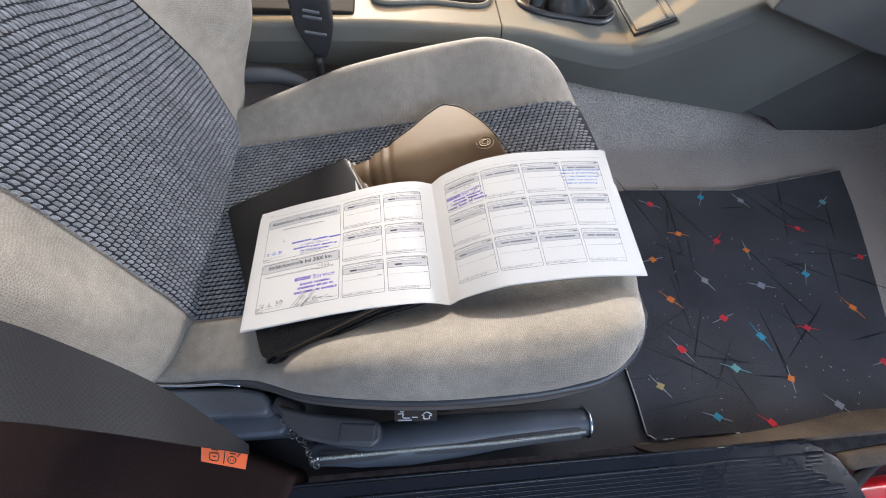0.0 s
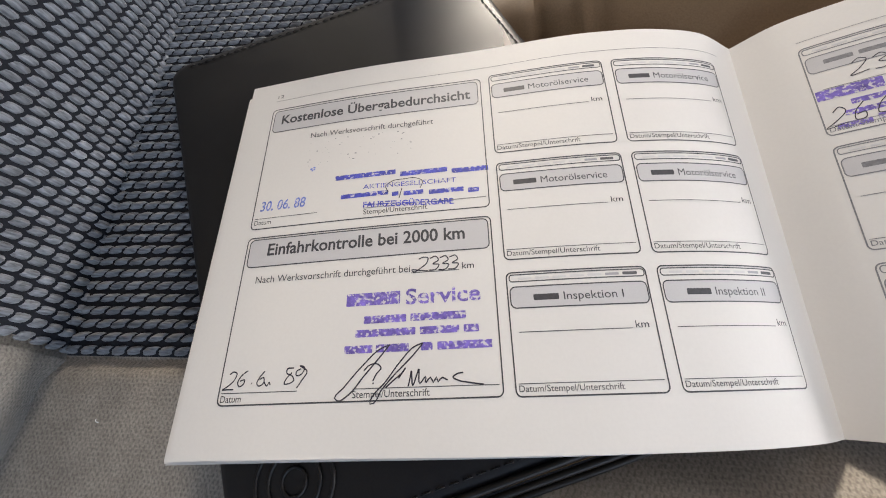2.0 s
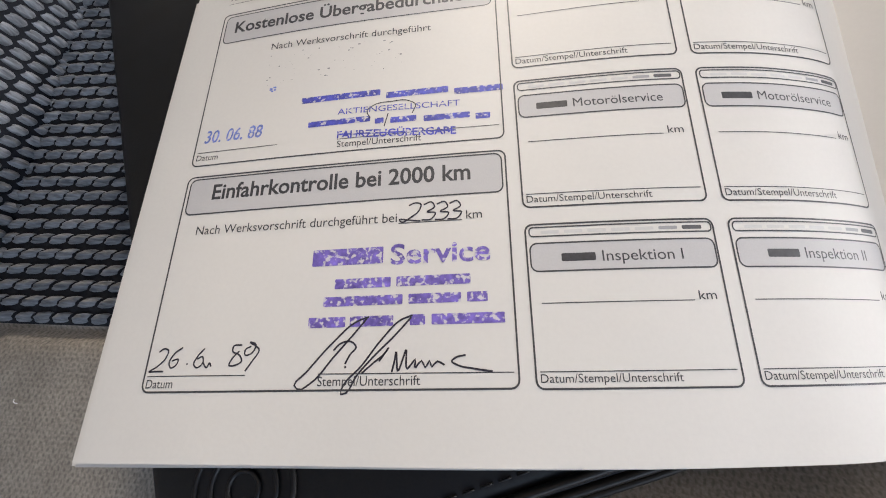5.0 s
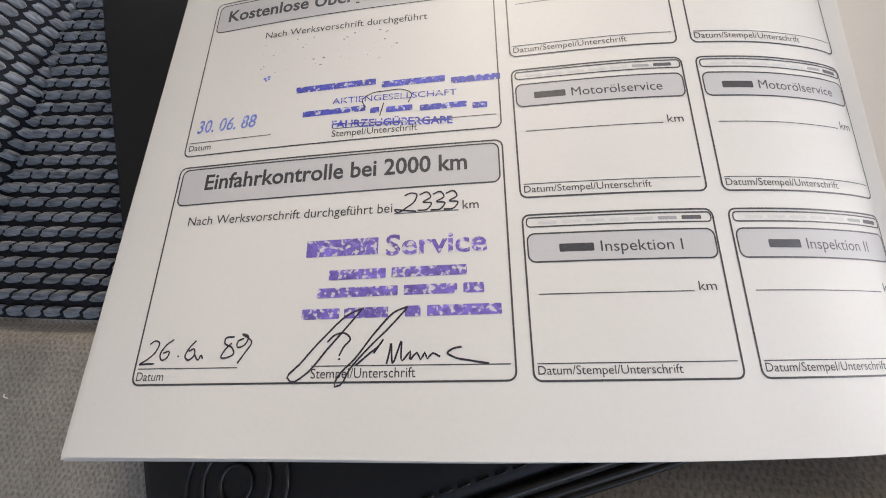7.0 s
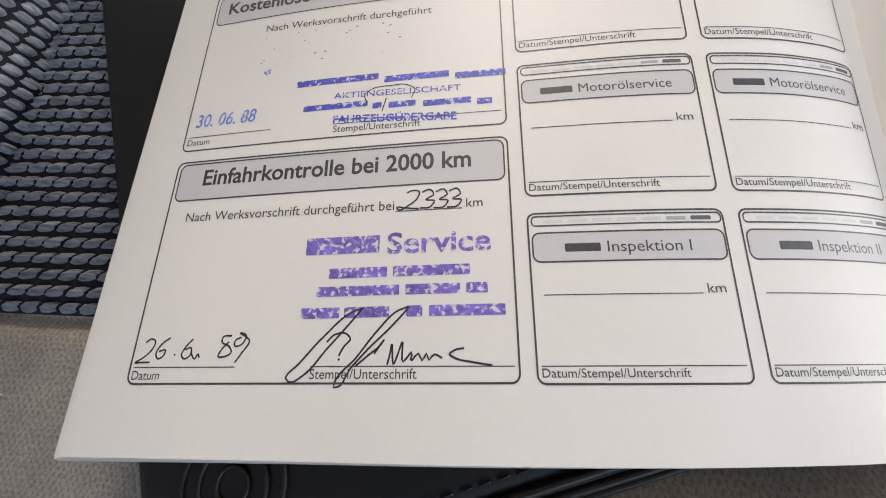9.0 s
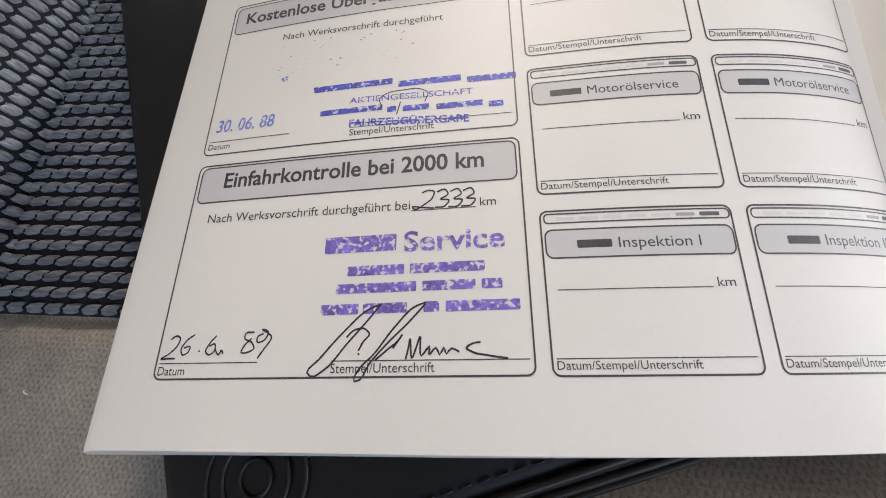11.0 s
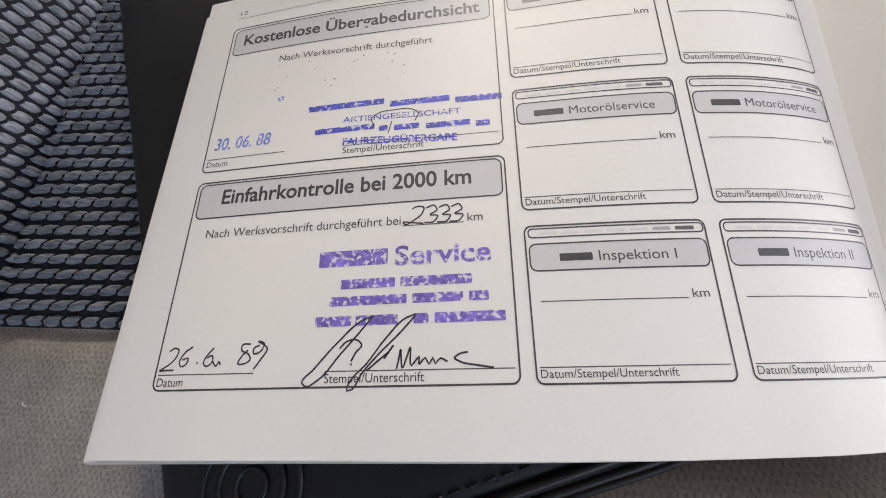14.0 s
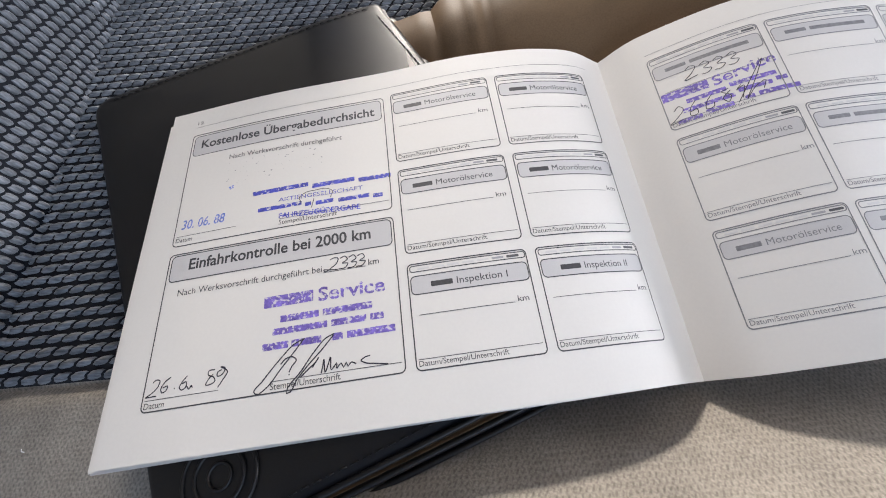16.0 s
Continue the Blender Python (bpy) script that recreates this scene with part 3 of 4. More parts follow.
stamp_bars([(25, 44), (45.5, 57.5), (59, 63)], 103.4, 1.9, VIOLET, .06)
stamp_bars([(22, 31), (32.5, 42.5), (46, 50), (51.5, 66)], 99.0, 2.0, VIOLET, .06)
for k in range(5):
    stamp_bars([(148 + k, 165), (166.5, 196 - 2 * k)], 122 - 4.2 * k, 1.9, TEAL_STAMP)
for stroke in ([(31.0, 122.6), (33.2, 124.0), (34.9, 123.2), (33.0, 120.4), (29.8, 118.0), (34.8, 118.6)], *[[(u, 122.8), (u + 2.4, 123.8), (u + 3.6, 122.6), (u + 1.1, 120.8), (u + 3.8, 119.8), (u + 2.0, 118.1), (u - .4, 118.2)] for u in (36.6, 41.6, 46.6)],
               [(22.0, 105.6), (24.2, 107.2), (25.3, 106.0), (22.0, 102.0), (19.3, 100.2), (25.2, 100.9)], [(30.4, 107.4), (27.6, 104.0), (27.2, 101.2), (29.8, 101.4), (30.0, 103.4), (27.6, 103.0)],
               [(36.6, 107.8), (33.9, 104.8), (33.1, 102.0), (35.8, 102.0), (36.4, 103.9)], [(42.6, 107.9), (40.0, 107.2), (42.6, 104.5), (41.0, 102.0), (39.7, 103.7), (42.9, 106.9)], [(47.0, 107.8), (44.9, 105.9), (47.8, 107.2), (46.0, 101.8)],
               [(44.0, 100.2), (50.5, 108.5), (57.5, 117.0), (52.5, 108.6), (47.3, 100.8), (51.8, 105.4), (55.6, 107.0), (53.8, 103.4)]):
    pen(stroke, "pen_stroke", "black ballpoint stroke", 0.30, 34)

# ---- the leatherette wallet under the booklet ----
wallet = thing("document_wallet", "open black leatherette document wallet with a snap flap", "wallet", PAGE)


def panel(corners, radius, thick, z, bulge=0.0, n=8):
    """A soft flat panel: rounded corners, edges rolled, slightly padded."""
    pts = [np.array(c, float) for c in corners]
    out = []
    k = len(pts)
    for i in range(k):
        a, c, b = pts[i - 1], pts[i], pts[(i + 1) % k]
        r = radius[i] if isinstance(radius, (list, tuple)) else radius
        da, db = (a - c) / np.linalg.norm(a - c), (b - c) / np.linalg.norm(b - c)
        for j in range(n + 1):
            t = j / n
            out.append((1 - t) ** 2 * (c + da * r) + 2 * t * (1 - t) * c + t * t * (c + db * r))
    dense = []
    for a, b in zip(out, out[1:] + out[:1]):
        m = max(1, int(np.linalg.norm(b - a) / 0.006))
        dense += [a + (b - a) * i / m for i in range(m)]
    o = np.array(dense)
    mid = o.mean(0)
    rings = [(1.0, -1.0), (1.0, -0.35), (0.995, 0.0), (0.985, 0.35), (0.965, 0.5), (0.9, 0.5), (0.6, 0.5), (0.3, 0.5)]
    verts = []
    for s, h in rings:
        zz = z(o) if callable(z) else np.full(len(o), z)
        q = mid + (o - mid) * s
        zq = z(q) if callable(z) else np.full(len(o), z)
        verts += [(*p, zk + thick * (h - 0.5) + bulge * (1 - s)) for p, zk in zip(q, zq)]
    m = len(o)
    zc = float(z(mid[None])[0]) if callable(z) else z
    verts.append((*mid, zc + bulge))
    faces = [(i * m + j, i * m + (j + 1) % m, (i + 1) * m + (j + 1) % m, (i + 1) * m + j) for i in range(len(rings) - 1) for j in range(m)]
    faces += [((len(rings) - 1) * m + j, (len(rings) - 1) * m + (j + 1) % m, len(verts) - 1) for j in range(m)]
    faces.append(tuple(range(m))[::-1])
    return verts, faces, o


def wallet_z(p):
    return -0.0105 - 0.02 * (p[:, 0] - 0.02) - 0.05 * np.maximum(p[:, 0] - 0.07, 0) - 0.36 * np.maximum(p[:, 0] - 0.138, 0)


A_, L_, B_, C_ = (.1005, .2275), (-.066, .187), (.0205, -.0312), (.183, .0195)
v, f, rim = panel([A_, L_, B_, C_], [.004, .012, .012, .01], .0022, wallet_z, 0.0008)
part("upper_cover", mesh("upper_cover", v, f), LEATHERETTE, wallet)
v, f, rim2 = panel([(.1035, .2255), (-.054, .186), (.030, -.0295), (.185, .0165)], [.006, .02, .01, .01], .004, lambda p: wallet_z(p) - .0035)
part("pocket", mesh("pocket", v, f), LEATHER_IN, wallet)
v, f, rim3 = panel([(.1075, .2275), (-.060, .187), (.024, -.0350), (.189, .0125)], [.006, .02, .01, .01], .0022, lambda p: wallet_z(p) - .0085)
part("lower_cover", mesh("lower_cover", v, f), LEATHERETTE, wallet)

fold = []
for t in np.linspace(.0, .95, 40):
    x, y = .0285 + (-.0575 - .0285) * t, -.0285 + (.183 + .0285) * t
    top = float(wallet_z(np.array([[x, y]]))[0]) - .0022
    fold.append([(x + .0015 - (.0072 * math.sin(a)) * .93, y - .0072 * math.sin(a) * .35, top - .0055 + .0055 * math.cos(a)) for a in np.linspace(0, np.pi, 12)])
part("spine_fold", mesh("spine_fold", *slab(np.array(fold)[:, ::-1], .0016)), LEATHERETTE, wallet, "rolled black leatherette spine")


def stitches(a, b, z, gap=0.0042, length=0.0028, inset=0.0):
    a, b = np.array(a), np.array(b)
    n = int(np.linalg.norm(b - a) / gap)
    d = (b - a) / np.linalg.norm(b - a)
    ps = []
    for i in range(1, n):
        c = a + d * i * gap
        q = np.array([c, c + d * length / 2, c + d * length])
        zz = z(q) + np.array([0, .0004, 0])
        ps.append(tube([(*p, w) for p, w in zip(q, zz)], .00028, 5, 4))
    return joined(ps)


for (a, b), dz in ((((.032, -.0276), (.155, .0107)), .0), (((.034, -.0300), (.160, .0080)), -.0042), (((.034, -.0324), (.160, .0050)), -.0085)):
    q = np.linspace(a, b, 14)
    part("cover_hem", mesh("cover_hem", *tube([(*p, w + dz) for p, w in zip(q, wallet_z(q))], .0011, 8, 40)), LEATHERETTE, wallet, "rolled leatherette hem")
for a, b in (((.028, -.0245), (.172, .0205)), ((.098, .2215), (-.054, .1845)), ((.0985, .2165), (.142, .118))):
    part("stitching", mesh("stitching", *stitches(a, b, lambda q: wallet_z(q) + .0002)), LEATHERETTE, wallet)
emblem = Matrix.Translation((.0366, -.0064, -.0104))
for r in (.0128, .0086):
    part("embossed_ring", ring(r, .0007, emblem), LEATHERETTE, wallet, "round embossed mark")
part("embossed_ring", ring(.0040, .0006, emblem), LEATHERETTE, wallet, "round embossed mark")
v, f, _ = panel([(.1005, .2215), (.104, .2205), (.1245, .14), (.101, .14)], .0015, .0006, lambda p: np.full(len(p), -.0145))
part("paper_card", mesh("paper_card", v, f), CARD, wallet, "white paper edge sticking out of the pocket")
# the flap: folds at the spine, then a pointed tongue
us = np.linspace(0, 1, 90)


def flap_z(u):
    return -.019 + .008 * step(.0, .20, u) - .0026 * np.exp(-((u - .20) / .016) ** 2) - .0012 * np.exp(-((u - .15) / .010) ** 2) - .0026 * np.exp(-((u - .09) / .012) ** 2)


outline_hi, _ = smooth_curve([(.104, .215), (.128, .216), (.150, .224), (.19, .247), (.222, .270), (.238, .277), (.255, .268), (.280, .233), (.297, .190), (.306, .159)], 90)
outline_lo, _ = smooth_curve([(.118, .10), (.14, .09), (.16, .085), (.19, .085), (.22, .09), (.24, .095), (.26, .10), (.28, .11), (.295, .125), (.306, .145)], 90)
g = np.array([[(*(lo + (hi - lo) * w), flap_z(u) - .0012 * abs(2 * w - 1) ** 6 - .42 * max(0.0, .198 - (lo + (hi - lo) * w)[1])) for w in np.linspace(0, 1, 16)] for u, hi, lo in zip(us, outline_hi, outline_lo)])
part("flap", mesh("flap", *slab(g, .0018)), LEATHER_IN, wallet, "inner face of the pointed flap, warm sheen painted brown")
part("flap_hem", mesh("flap_hem", *tube([(*p, flap_z(u) - .0012) for p, u in zip(outline_hi[16:], us[16:])], .0011, 8, 60)), LEATHERETTE, wallet)
snap_m = Matrix.Translation((.2805, .184, -.0098))
snap = part("snap", ring(.0062, .0011, snap_m), STUD, wallet, "dark metal press stud")
part("snap_ring", ring(.0036, .0009, snap_m @ Matrix.Translation((0, 0, .0006))), STUD, snap)
part("snap_dimple", ring(.0102, .0006, snap_m @ Matrix.Translation((0, 0, -.0004))), LEATHER_IN, snap)

# ---- the car seat ----
seat = thing("car_seat", "grey velour car seat with a woven dark centre panel", "car seat")
CY = 0.16
rim_pts = [(-.15, -.036), (-.10, -.037), (-.05, -.036), (0, -.041), (.07, -.065), (.15, -.079), (.235, -.084), (.306, -.081), (.345, -.072), (.362, -.058), (.379, -.036), (.393, -.018), (.409, .002), (.424, .06),
           (.431, .14), (.431, .21), (.423, .30), (.407, .35), (.374, .387), (.325, .400), (.25, .405), (.16, .400), (.09, .390), (.03, .375), (-.06, .365), (-.15, .355), (-.17, .25), (-.175, .16), (-.17, .06)]
rim_o, _ = smooth_curve([(*p, 0) for p in rim_pts], 220, True)
rim_o = rim_o[:, :2]


def cushion_z(x, y):
    d = np.abs(y - CY) + np.where(y < CY, .007, 0)
    z = .123 + .2 * x + np.where(y > CY, .058 * step(.135, .215, d) * step(-.25, .05, x) * (1 - .72 * step(.27, .43, x)), .052 * step(.148, .215, d) * step(-.02, .12, x))
    z = z - .0045 * np.exp(-((d - .1365) / .003) ** 2)
    z = z + .001 * np.exp(-(d / .1) ** 2)
    return z - .014 * step(.34, .46, x) ** 1.5


mid = np.array([.13, CY])
rs = np.r_[np.linspace(.02, .7, 34), np.linspace(.715, .985, 26), .993, .998, 1.0]
V, faces = [], []
for r in rs:
    q = mid + (rim_o - mid) * r
    d = (1 - r) * np.linalg.norm(rim_o - mid, axis=1) * 0.93
    R_ = np.where(q[:, 1] < CY, .013 + .016 * step(-.01, .13, q[:, 0]), .046) - np.where(q[:, 1] < CY, .006, .018) * step(.33, .40, q[:, 0])
    e = np.clip(R_ - d, 0, R_)
    drop = R_ - np.sqrt(np.maximum(R_ * R_ - e * e, 0))
    V += [(x, y, z) for (x, y), z in zip(q, cushion_z(q[:, 0], q[:, 1]) - drop)]
n_rim = len(rim_o)
for i in range(len(rs) - 1):
    for j in range(n_rim):
        faces.append((i * n_rim + j, (i + 1) * n_rim + j, (i + 1) * n_rim + (j + 1) % n_rim, i * n_rim + (j + 1) % n_rim))
faces.append(tuple(range(n_rim)))
rim_low = np.array(V[-n_rim:])
bm = bmesh.new()
bv = [bm.verts.new(p) for p in V]
for fc in faces:
    bm.faces.new([bv[i] for i in fc])
for yy in (CY - .1285, CY + .1355):
    bmesh.ops.bisect_plane(bm, geom=bm.verts[:] + bm.edges[:] + bm.faces[:], plane_co=(0, yy, 0), plane_no=(0, 1, 0))
bmesh.ops.recalc_face_normals(bm, faces=bm.faces[:])
for fc in bm.faces:
    fc.smooth = True
bm2 = bm.copy()
bmesh.ops.delete(bm, geom=[fc for fc in bm.faces if -.1285 < fc.calc_center_median().y - CY < .1355], context="FACES")
bmesh.ops.delete(bm2, geom=[fc for fc in bm2.faces if not -.1285 < fc.calc_center_median().y - CY < .1355], context="FACES")
bm3 = bm.copy()
bmesh.ops.delete(bm, geom=[fc for fc in bm.faces if fc.calc_center_median().y > CY], context="FACES")
bmesh.ops.delete(bm3, geom=[fc for fc in bm3.faces if fc.calc_center_median().y < CY], context="FACES")
part("cushion_bolster", bm, VELOUR, seat, "grey velour bolster")
part("cushion_bolster", bm3, VELOUR, seat, "grey velour bolster")
part("cushion_panel", bm2, WEAVE_BASE, seat, "dark woven fabric panel")
part("piping", mesh("piping", *tube([tuple(p) for p in rim_low[::4]], .0042, 8, 200, True)), LEVER, seat, "black plastic edging")
skirt = []
for k, (s, dz) in enumerate(((1.0, -.002), (1.012, -.010), (1.02, -.022), (1.008, -.050), (.95, -.085))):
    skirt += [(*(mid + (p[:2] - mid) * s), p[2] + dz) for p in rim_low]
part("seat_shell", mesh("seat_shell", skirt, [(i * n_rim + (j + 1) % n_rim, i * n_rim + j, (i + 1) * n_rim + j, (i + 1) * n_rim + (j + 1) % n_rim) for i in range(4) for j in range(n_rim)] + [tuple(4 * n_rim + j for j in range(n_rim))]),
     SEAT_SHELL, seat, "black plastic seat shell")


def seam(z):
    """Half widths of the woven panel, towards the door and towards the console."""
    return np.interp(z, [.10, .15, .19, .25, .31, .45], [.149, .1405, .138, .132, .127, .12]), .148 - .36 * np.clip(z - .215, 0, .16)


def across(y, z, back=False):
    """From a place across the backrest to the even one used for its form (or back)."""
    o = y - (CY + .02)
    near, far = seam(z)
    w, a = np.where(o < 0, near, far), np.abs(o)
    if back:
        return CY + .02 + np.sign(o) * np.where(a < .151, a / .151 * w, w + (a - .151) * (.25 - w) / .099)
    return CY + .02 + np.sign(o) * np.where(a < w, a / w * .151, .151 + (a - w) * .099 / (.25 - w))


def back_x(z, y):
    """The backrest's front: panel, bolsters and rounded outer sides."""
    y = across(y, z)
    d = np.abs(y - (CY + .02))
    x = -.073 - .20 * (z - .11) + .018 * np.sin(np.clip((z - .10) / .5, 0, 1) * np.pi)
    x = x + .0006 * np.sin(y * 92 + z * 21 + 2.2 * np.sin(z * 17)) * (1 - step(.11, .15, d))
    x = x + np.where(y > CY, .085 * step(.10, .30, z), .045 * step(.14, .34, z)) * step(.150, .220, d)
    x = x - .003 * np.exp(-((d - .151) / .004) ** 2) - .014 * (1 - step(.085, .135, z)) * step(.151, .165, d)
    e = np.where(y > CY, np.clip((d - .20) / .05, 0, 1), np.clip((d - .165) / .085, 0, 1))
    return x - np.where(y > CY, .06, .10) * (1 - np.sqrt(np.maximum(1 - e * e, 0)))


ys, zs = np.linspace(CY + .02 - .25, CY + .02 + .25, 120), np.linspace(.085, .78, 90)
gy, gz = np.meshgrid(ys, zs, indexing="ij")
gy = across(gy, gz, True)
gx = back_x(gz, gy)
for nm, sel, mat, lab in (("backrest_bolster", ys <= CY + .02 - .149, VELOUR, "grey velour side bolster"), ("backrest_panel", np.abs(ys - CY - .02) <= .1535, WEAVE_BASE, "dark woven fabric panel"), ("backrest_bolster", ys >= CY + .02 + .149, VELOUR, "grey velour side bolster")):
    g = np.stack([gx[sel], gy[sel], gz[sel]], -1)
    part(nm, mesh(nm, *slab(g, .05)), mat, seat, lab)

pad_s, pad_w = (k[None] for k in np.meshgrid([-1, -.9, -.55, 0, .55, .9, 1], [-1, -.86, -.62, -.31, 0, .31, .62, .86, 1], indexing="ij"))


def yarn(rows, cells, place, pitch, length, seed, stagger, reach, shear, skew, full, strands, twist):
    """Short plump yarn pads of a few strands in rows; place(a, b) gives points and normals on the cloth and which pads lie on it."""
    r = np.random.default_rng(seed)
    i, j = (k.ravel()[:, None, None].astype(float) for k in np.meshgrid(np.arange(rows), np.arange(cells), indexing="ij"))
    size, slip, tall = (1 + k * (r.random(i.shape) - .5) for k in (.12, .10, .25))
    a = (j + (stagger * i) % 1.0 + .6 * (slip - 1)) * length + pad_s * length * reach + pad_w * length * shear
    b = i * pitch + pad_w * .5 * pitch * full * (1 - .34 * np.abs(pad_s) ** 4) * size + skew * pitch * pad_s
    dome = np.sqrt(np.maximum(1 - pad_w ** 2, 0)) * (1 - .55 * np.abs(pad_s) ** 4)
    h = .0021 * tall * dome * (1 + .17 * np.cos(np.pi * strands * pad_w + twist * pad_s)) - .0004
    p, nn, ok = place(a, b)
    flat = 1 - .75 * step(.385, .405, p[..., 0].mean((1, 2), keepdims=True))
    p = (p + nn * (flat * h)[..., None])[ok]
    nu, nw = pad_s.shape[1:]
    cell = np.array([(nw * u + w, nw * u + nw + w, nw * u + nw + w + 1, nw * u + w + 1) for u in range(nu - 1) for w in range(nw - 1)])
    return p.reshape(-1, 3), (cell[None] + np.arange(len(p))[:, None, None] * nu * nw).reshape(-1, 4).tolist()


def on_cushion(a, b):
    x, y = -.12 + a, CY - .1262 + b
    lip = np.interp(y, [.02, .06, .14, .21, .30], [.413, .4225, .4295, .4295, .4215])
    ok = ((x - lip).max((1, 2)) < -.0115) & (y.max((1, 2)) < CY + .1365) & (y.min((1, 2)) > CY - .1305)

    def zz(x, y):
        d = np.maximum(np.interp(y, [.02, .06, .14, .21, .30], [.413, .4225, .4295, .4295, .4215]) - x, 0) * .93
        e = np.clip(.023 - d, 0, .023)
        return cushion_z(x, y) - (.023 - np.sqrt(np.maximum(.023 ** 2 - e * e, 0)))
    z = zz(x, y)
    sx = (zz(x + 1e-3, y) - z) / 1e-3
    n = np.stack([-sx, 0 * x, np.ones_like(x)], -1)
    return np.stack([x, y, z + .0002], -1), n / np.linalg.norm(n, axis=-1, keepdims=True), ok


def on_back(a, b):
    z, y = .10 + a * .97, CY + .02 - .1490 + b
    ok = (y.max((1, 2)) < CY + .1715) & (y.min((1, 2)) > CY - .1350) & (z.max((1, 2)) < .74)
    y = across(y, z, True)
    x = back_x(z, y)
    sz = (back_x(z + 1e-3, y) - x) / 1e-3
    n = np.stack([np.ones_like(x), 0 * x, -sz], -1)
    return np.stack([x + .0002, y, z], -1), n / np.linalg.norm(n, axis=-1, keepdims=True), ok


v, f = yarn(51, 79, on_cushion, .0056, .007, 1, .38, .43, .17, .05, .70, 2, 1.2)
part("cushion_weave", mesh("cushion_weave", v, f), WEAVE, seat, "light grey woven yarn", "stuff")
v, f = yarn(54, 92, on_back, .0056, .007, 2, -.2, .42, -.10, -.06, .74, 2.6, .2)
part("backrest_weave", mesh("backrest_weave", v, [q[::-1] for q in f]), WEAVE_BACK, seat, "light grey woven yarn", "stuff")

lr = random.Random(21)
lint = []
for _ in range(16):
    x, y, a, w = lr.uniform(-.06, .30), lr.uniform(.005, .03), lr.uniform(0, 6.28), lr.uniform(.0003, .0009)
    z = float(cushion_z(np.array(x), np.array(y)))
    lint.append(tube([(x + k * w * math.cos(a + .5 * k), y + k * w * math.sin(a + .5 * k), z + .0003 + .0003 * (k == 1)) for k in range(3)], .00018, 4, 4))
part("lint", mesh("lint", *joined(lint)), WHITE, seat, "tiny pale lint specks", "stuff")

# recliner cover, lever and strip on the seat's outer side
part("recliner_cover", prism([(-.12, -.038), (-.016, -.043), (.010, -.049), (.021, -.060), (.018, -.074), (-.12, -.068)], .03, .099, .006), PLASTIC_BLUE, seat, "scuffed blue-grey plastic recliner cover")
part("recliner_base", prism([(-.12, -.060), (.018, -.066), (.036, -.078), (.030, -.092), (-.03, -.092), (-.12, -.078)], .02, .078, .006), POUCH, seat, "dark lower recliner housing")
part("recliner_pivot", rounded_box(.030, .018, .030, .006, 3, pose(.038, -.068, .094, 0, 0, -25)), PLASTIC, seat)
part("trim_strip", mesh("trim_strip", *tube([(-.11, -.036, .101), (-.06, -.0395, .103), (-.030, -.0405, .105), (-.012, -.043, .103)], .0017, 6, 30)), CHROME, seat, "thin bright metal strip")
lever = part("recliner_lever", prism([(.032, -.066), (.052, -.073), (.080, -.079), (.106, -.083), (.128, -.086), (.137, -.092), (.137, -.107), (.128, -.113), (.092, -.108), (.062, -.100), (.042, -.086)], .100, .121, .0045), LEVER, seat, "black plastic recliner lever")
part("finger_dish", rounded_box(.037, .0195, .0080, .0036, 4, pose(.1135, -.0985, .1182, 0, 0, -6)), LEVER, lever, "smooth worn finger rest")
decal = pose(.1718, -.0868, .124, 55, 0, -3)
part("decal", rounded_box(.043, .017, .0008, .0003, 1, decal), RUBBER, seat, "small black sticker with white symbols")
icon = []
for pts in ([(-.018, .003), (-.013, .003), (-.013, -.002), (-.006, -.003)], [(-.016, .006), (-.012, .006)], [(-.004, -.002), (.002, -.002)], [(.006, .0), (.011, .005), (.016, .0), (.014, .0), (.014, -.004), (.008, -.004), (.008, .0), (.006, .0)], [(-.018, -.006), (-.004, -.006)]):
    icon.append(tube([(x, y, .0006) for x, y in pts], .0006, 5, 24))
me = mesh("symbols", *joined(icon))
me.transform(decal)
part("symbols", me, WHITE, seat, "white seat symbols")
for yy in (-.02, .34):
    part("seat_rail", rounded_box(.5, .03, .05, .006, 2, pose(.13, yy, .03)), PLASTIC, seat)
part("seat_frame", rounded_box(.40, .36, .07, .01, 2, pose(.12, CY, .075, 0, -8, 0)), RUBBER, seat)

# ---- seat belt ----
belt = thing("seat_belt", "black seat belt webbing with an orange tag beside the seat", "seat belt")
hi, _ = smooth_curve([(0.019, -0.102, 0.14), (0.001, -0.084, 0.175), (-0.023, -0.061, 0.225), (-0.044, -0.047, 0.28), (-0.048, -0.044, 0.33), (-0.15, -0.06, 0.5), (-0.33, -0.17, 0.95)], 60)
lo, _ = smooth_curve([(0.019, -0.11, 0.135), (0.01, -0.106, 0.165), (-0.003, -0.102, 0.205), (-0.031, -0.094, 0.26), (-0.044, -0.091, 0.31), (-0.125, -0.115, 0.5), (-0.31, -0.22, 0.95)], 60)
g = np.array([[a + (b - a) * w for w in np.linspace(0, 1, 8)] for a, b in zip(hi, lo)])
part("webbing", mesh("webbing", *slab(g, .0014)), BELT, belt)
tag_c = [np.array(c) for c in [(-0.018, -0.099, 0.143), (0.017, -0.108, 0.127), (0.014, -0.121, 0.119), (-0.018, -0.112, 0.138)]]
tagp = np.array([[(tag_c[0] * (1 - u) + tag_c[1] * u) * (1 - w) + (tag_c[3] * (1 - u) + tag_c[2] * u) * w + np.array([0, 0, .006]) for w in np.linspace(0, 1, 6)] for u in np.linspace(0, 1, 8)])
tag_ = part("tag", mesh("tag", *slab(tagp, .0010)), ORANGE, belt, "orange cloth tag")
marks = []


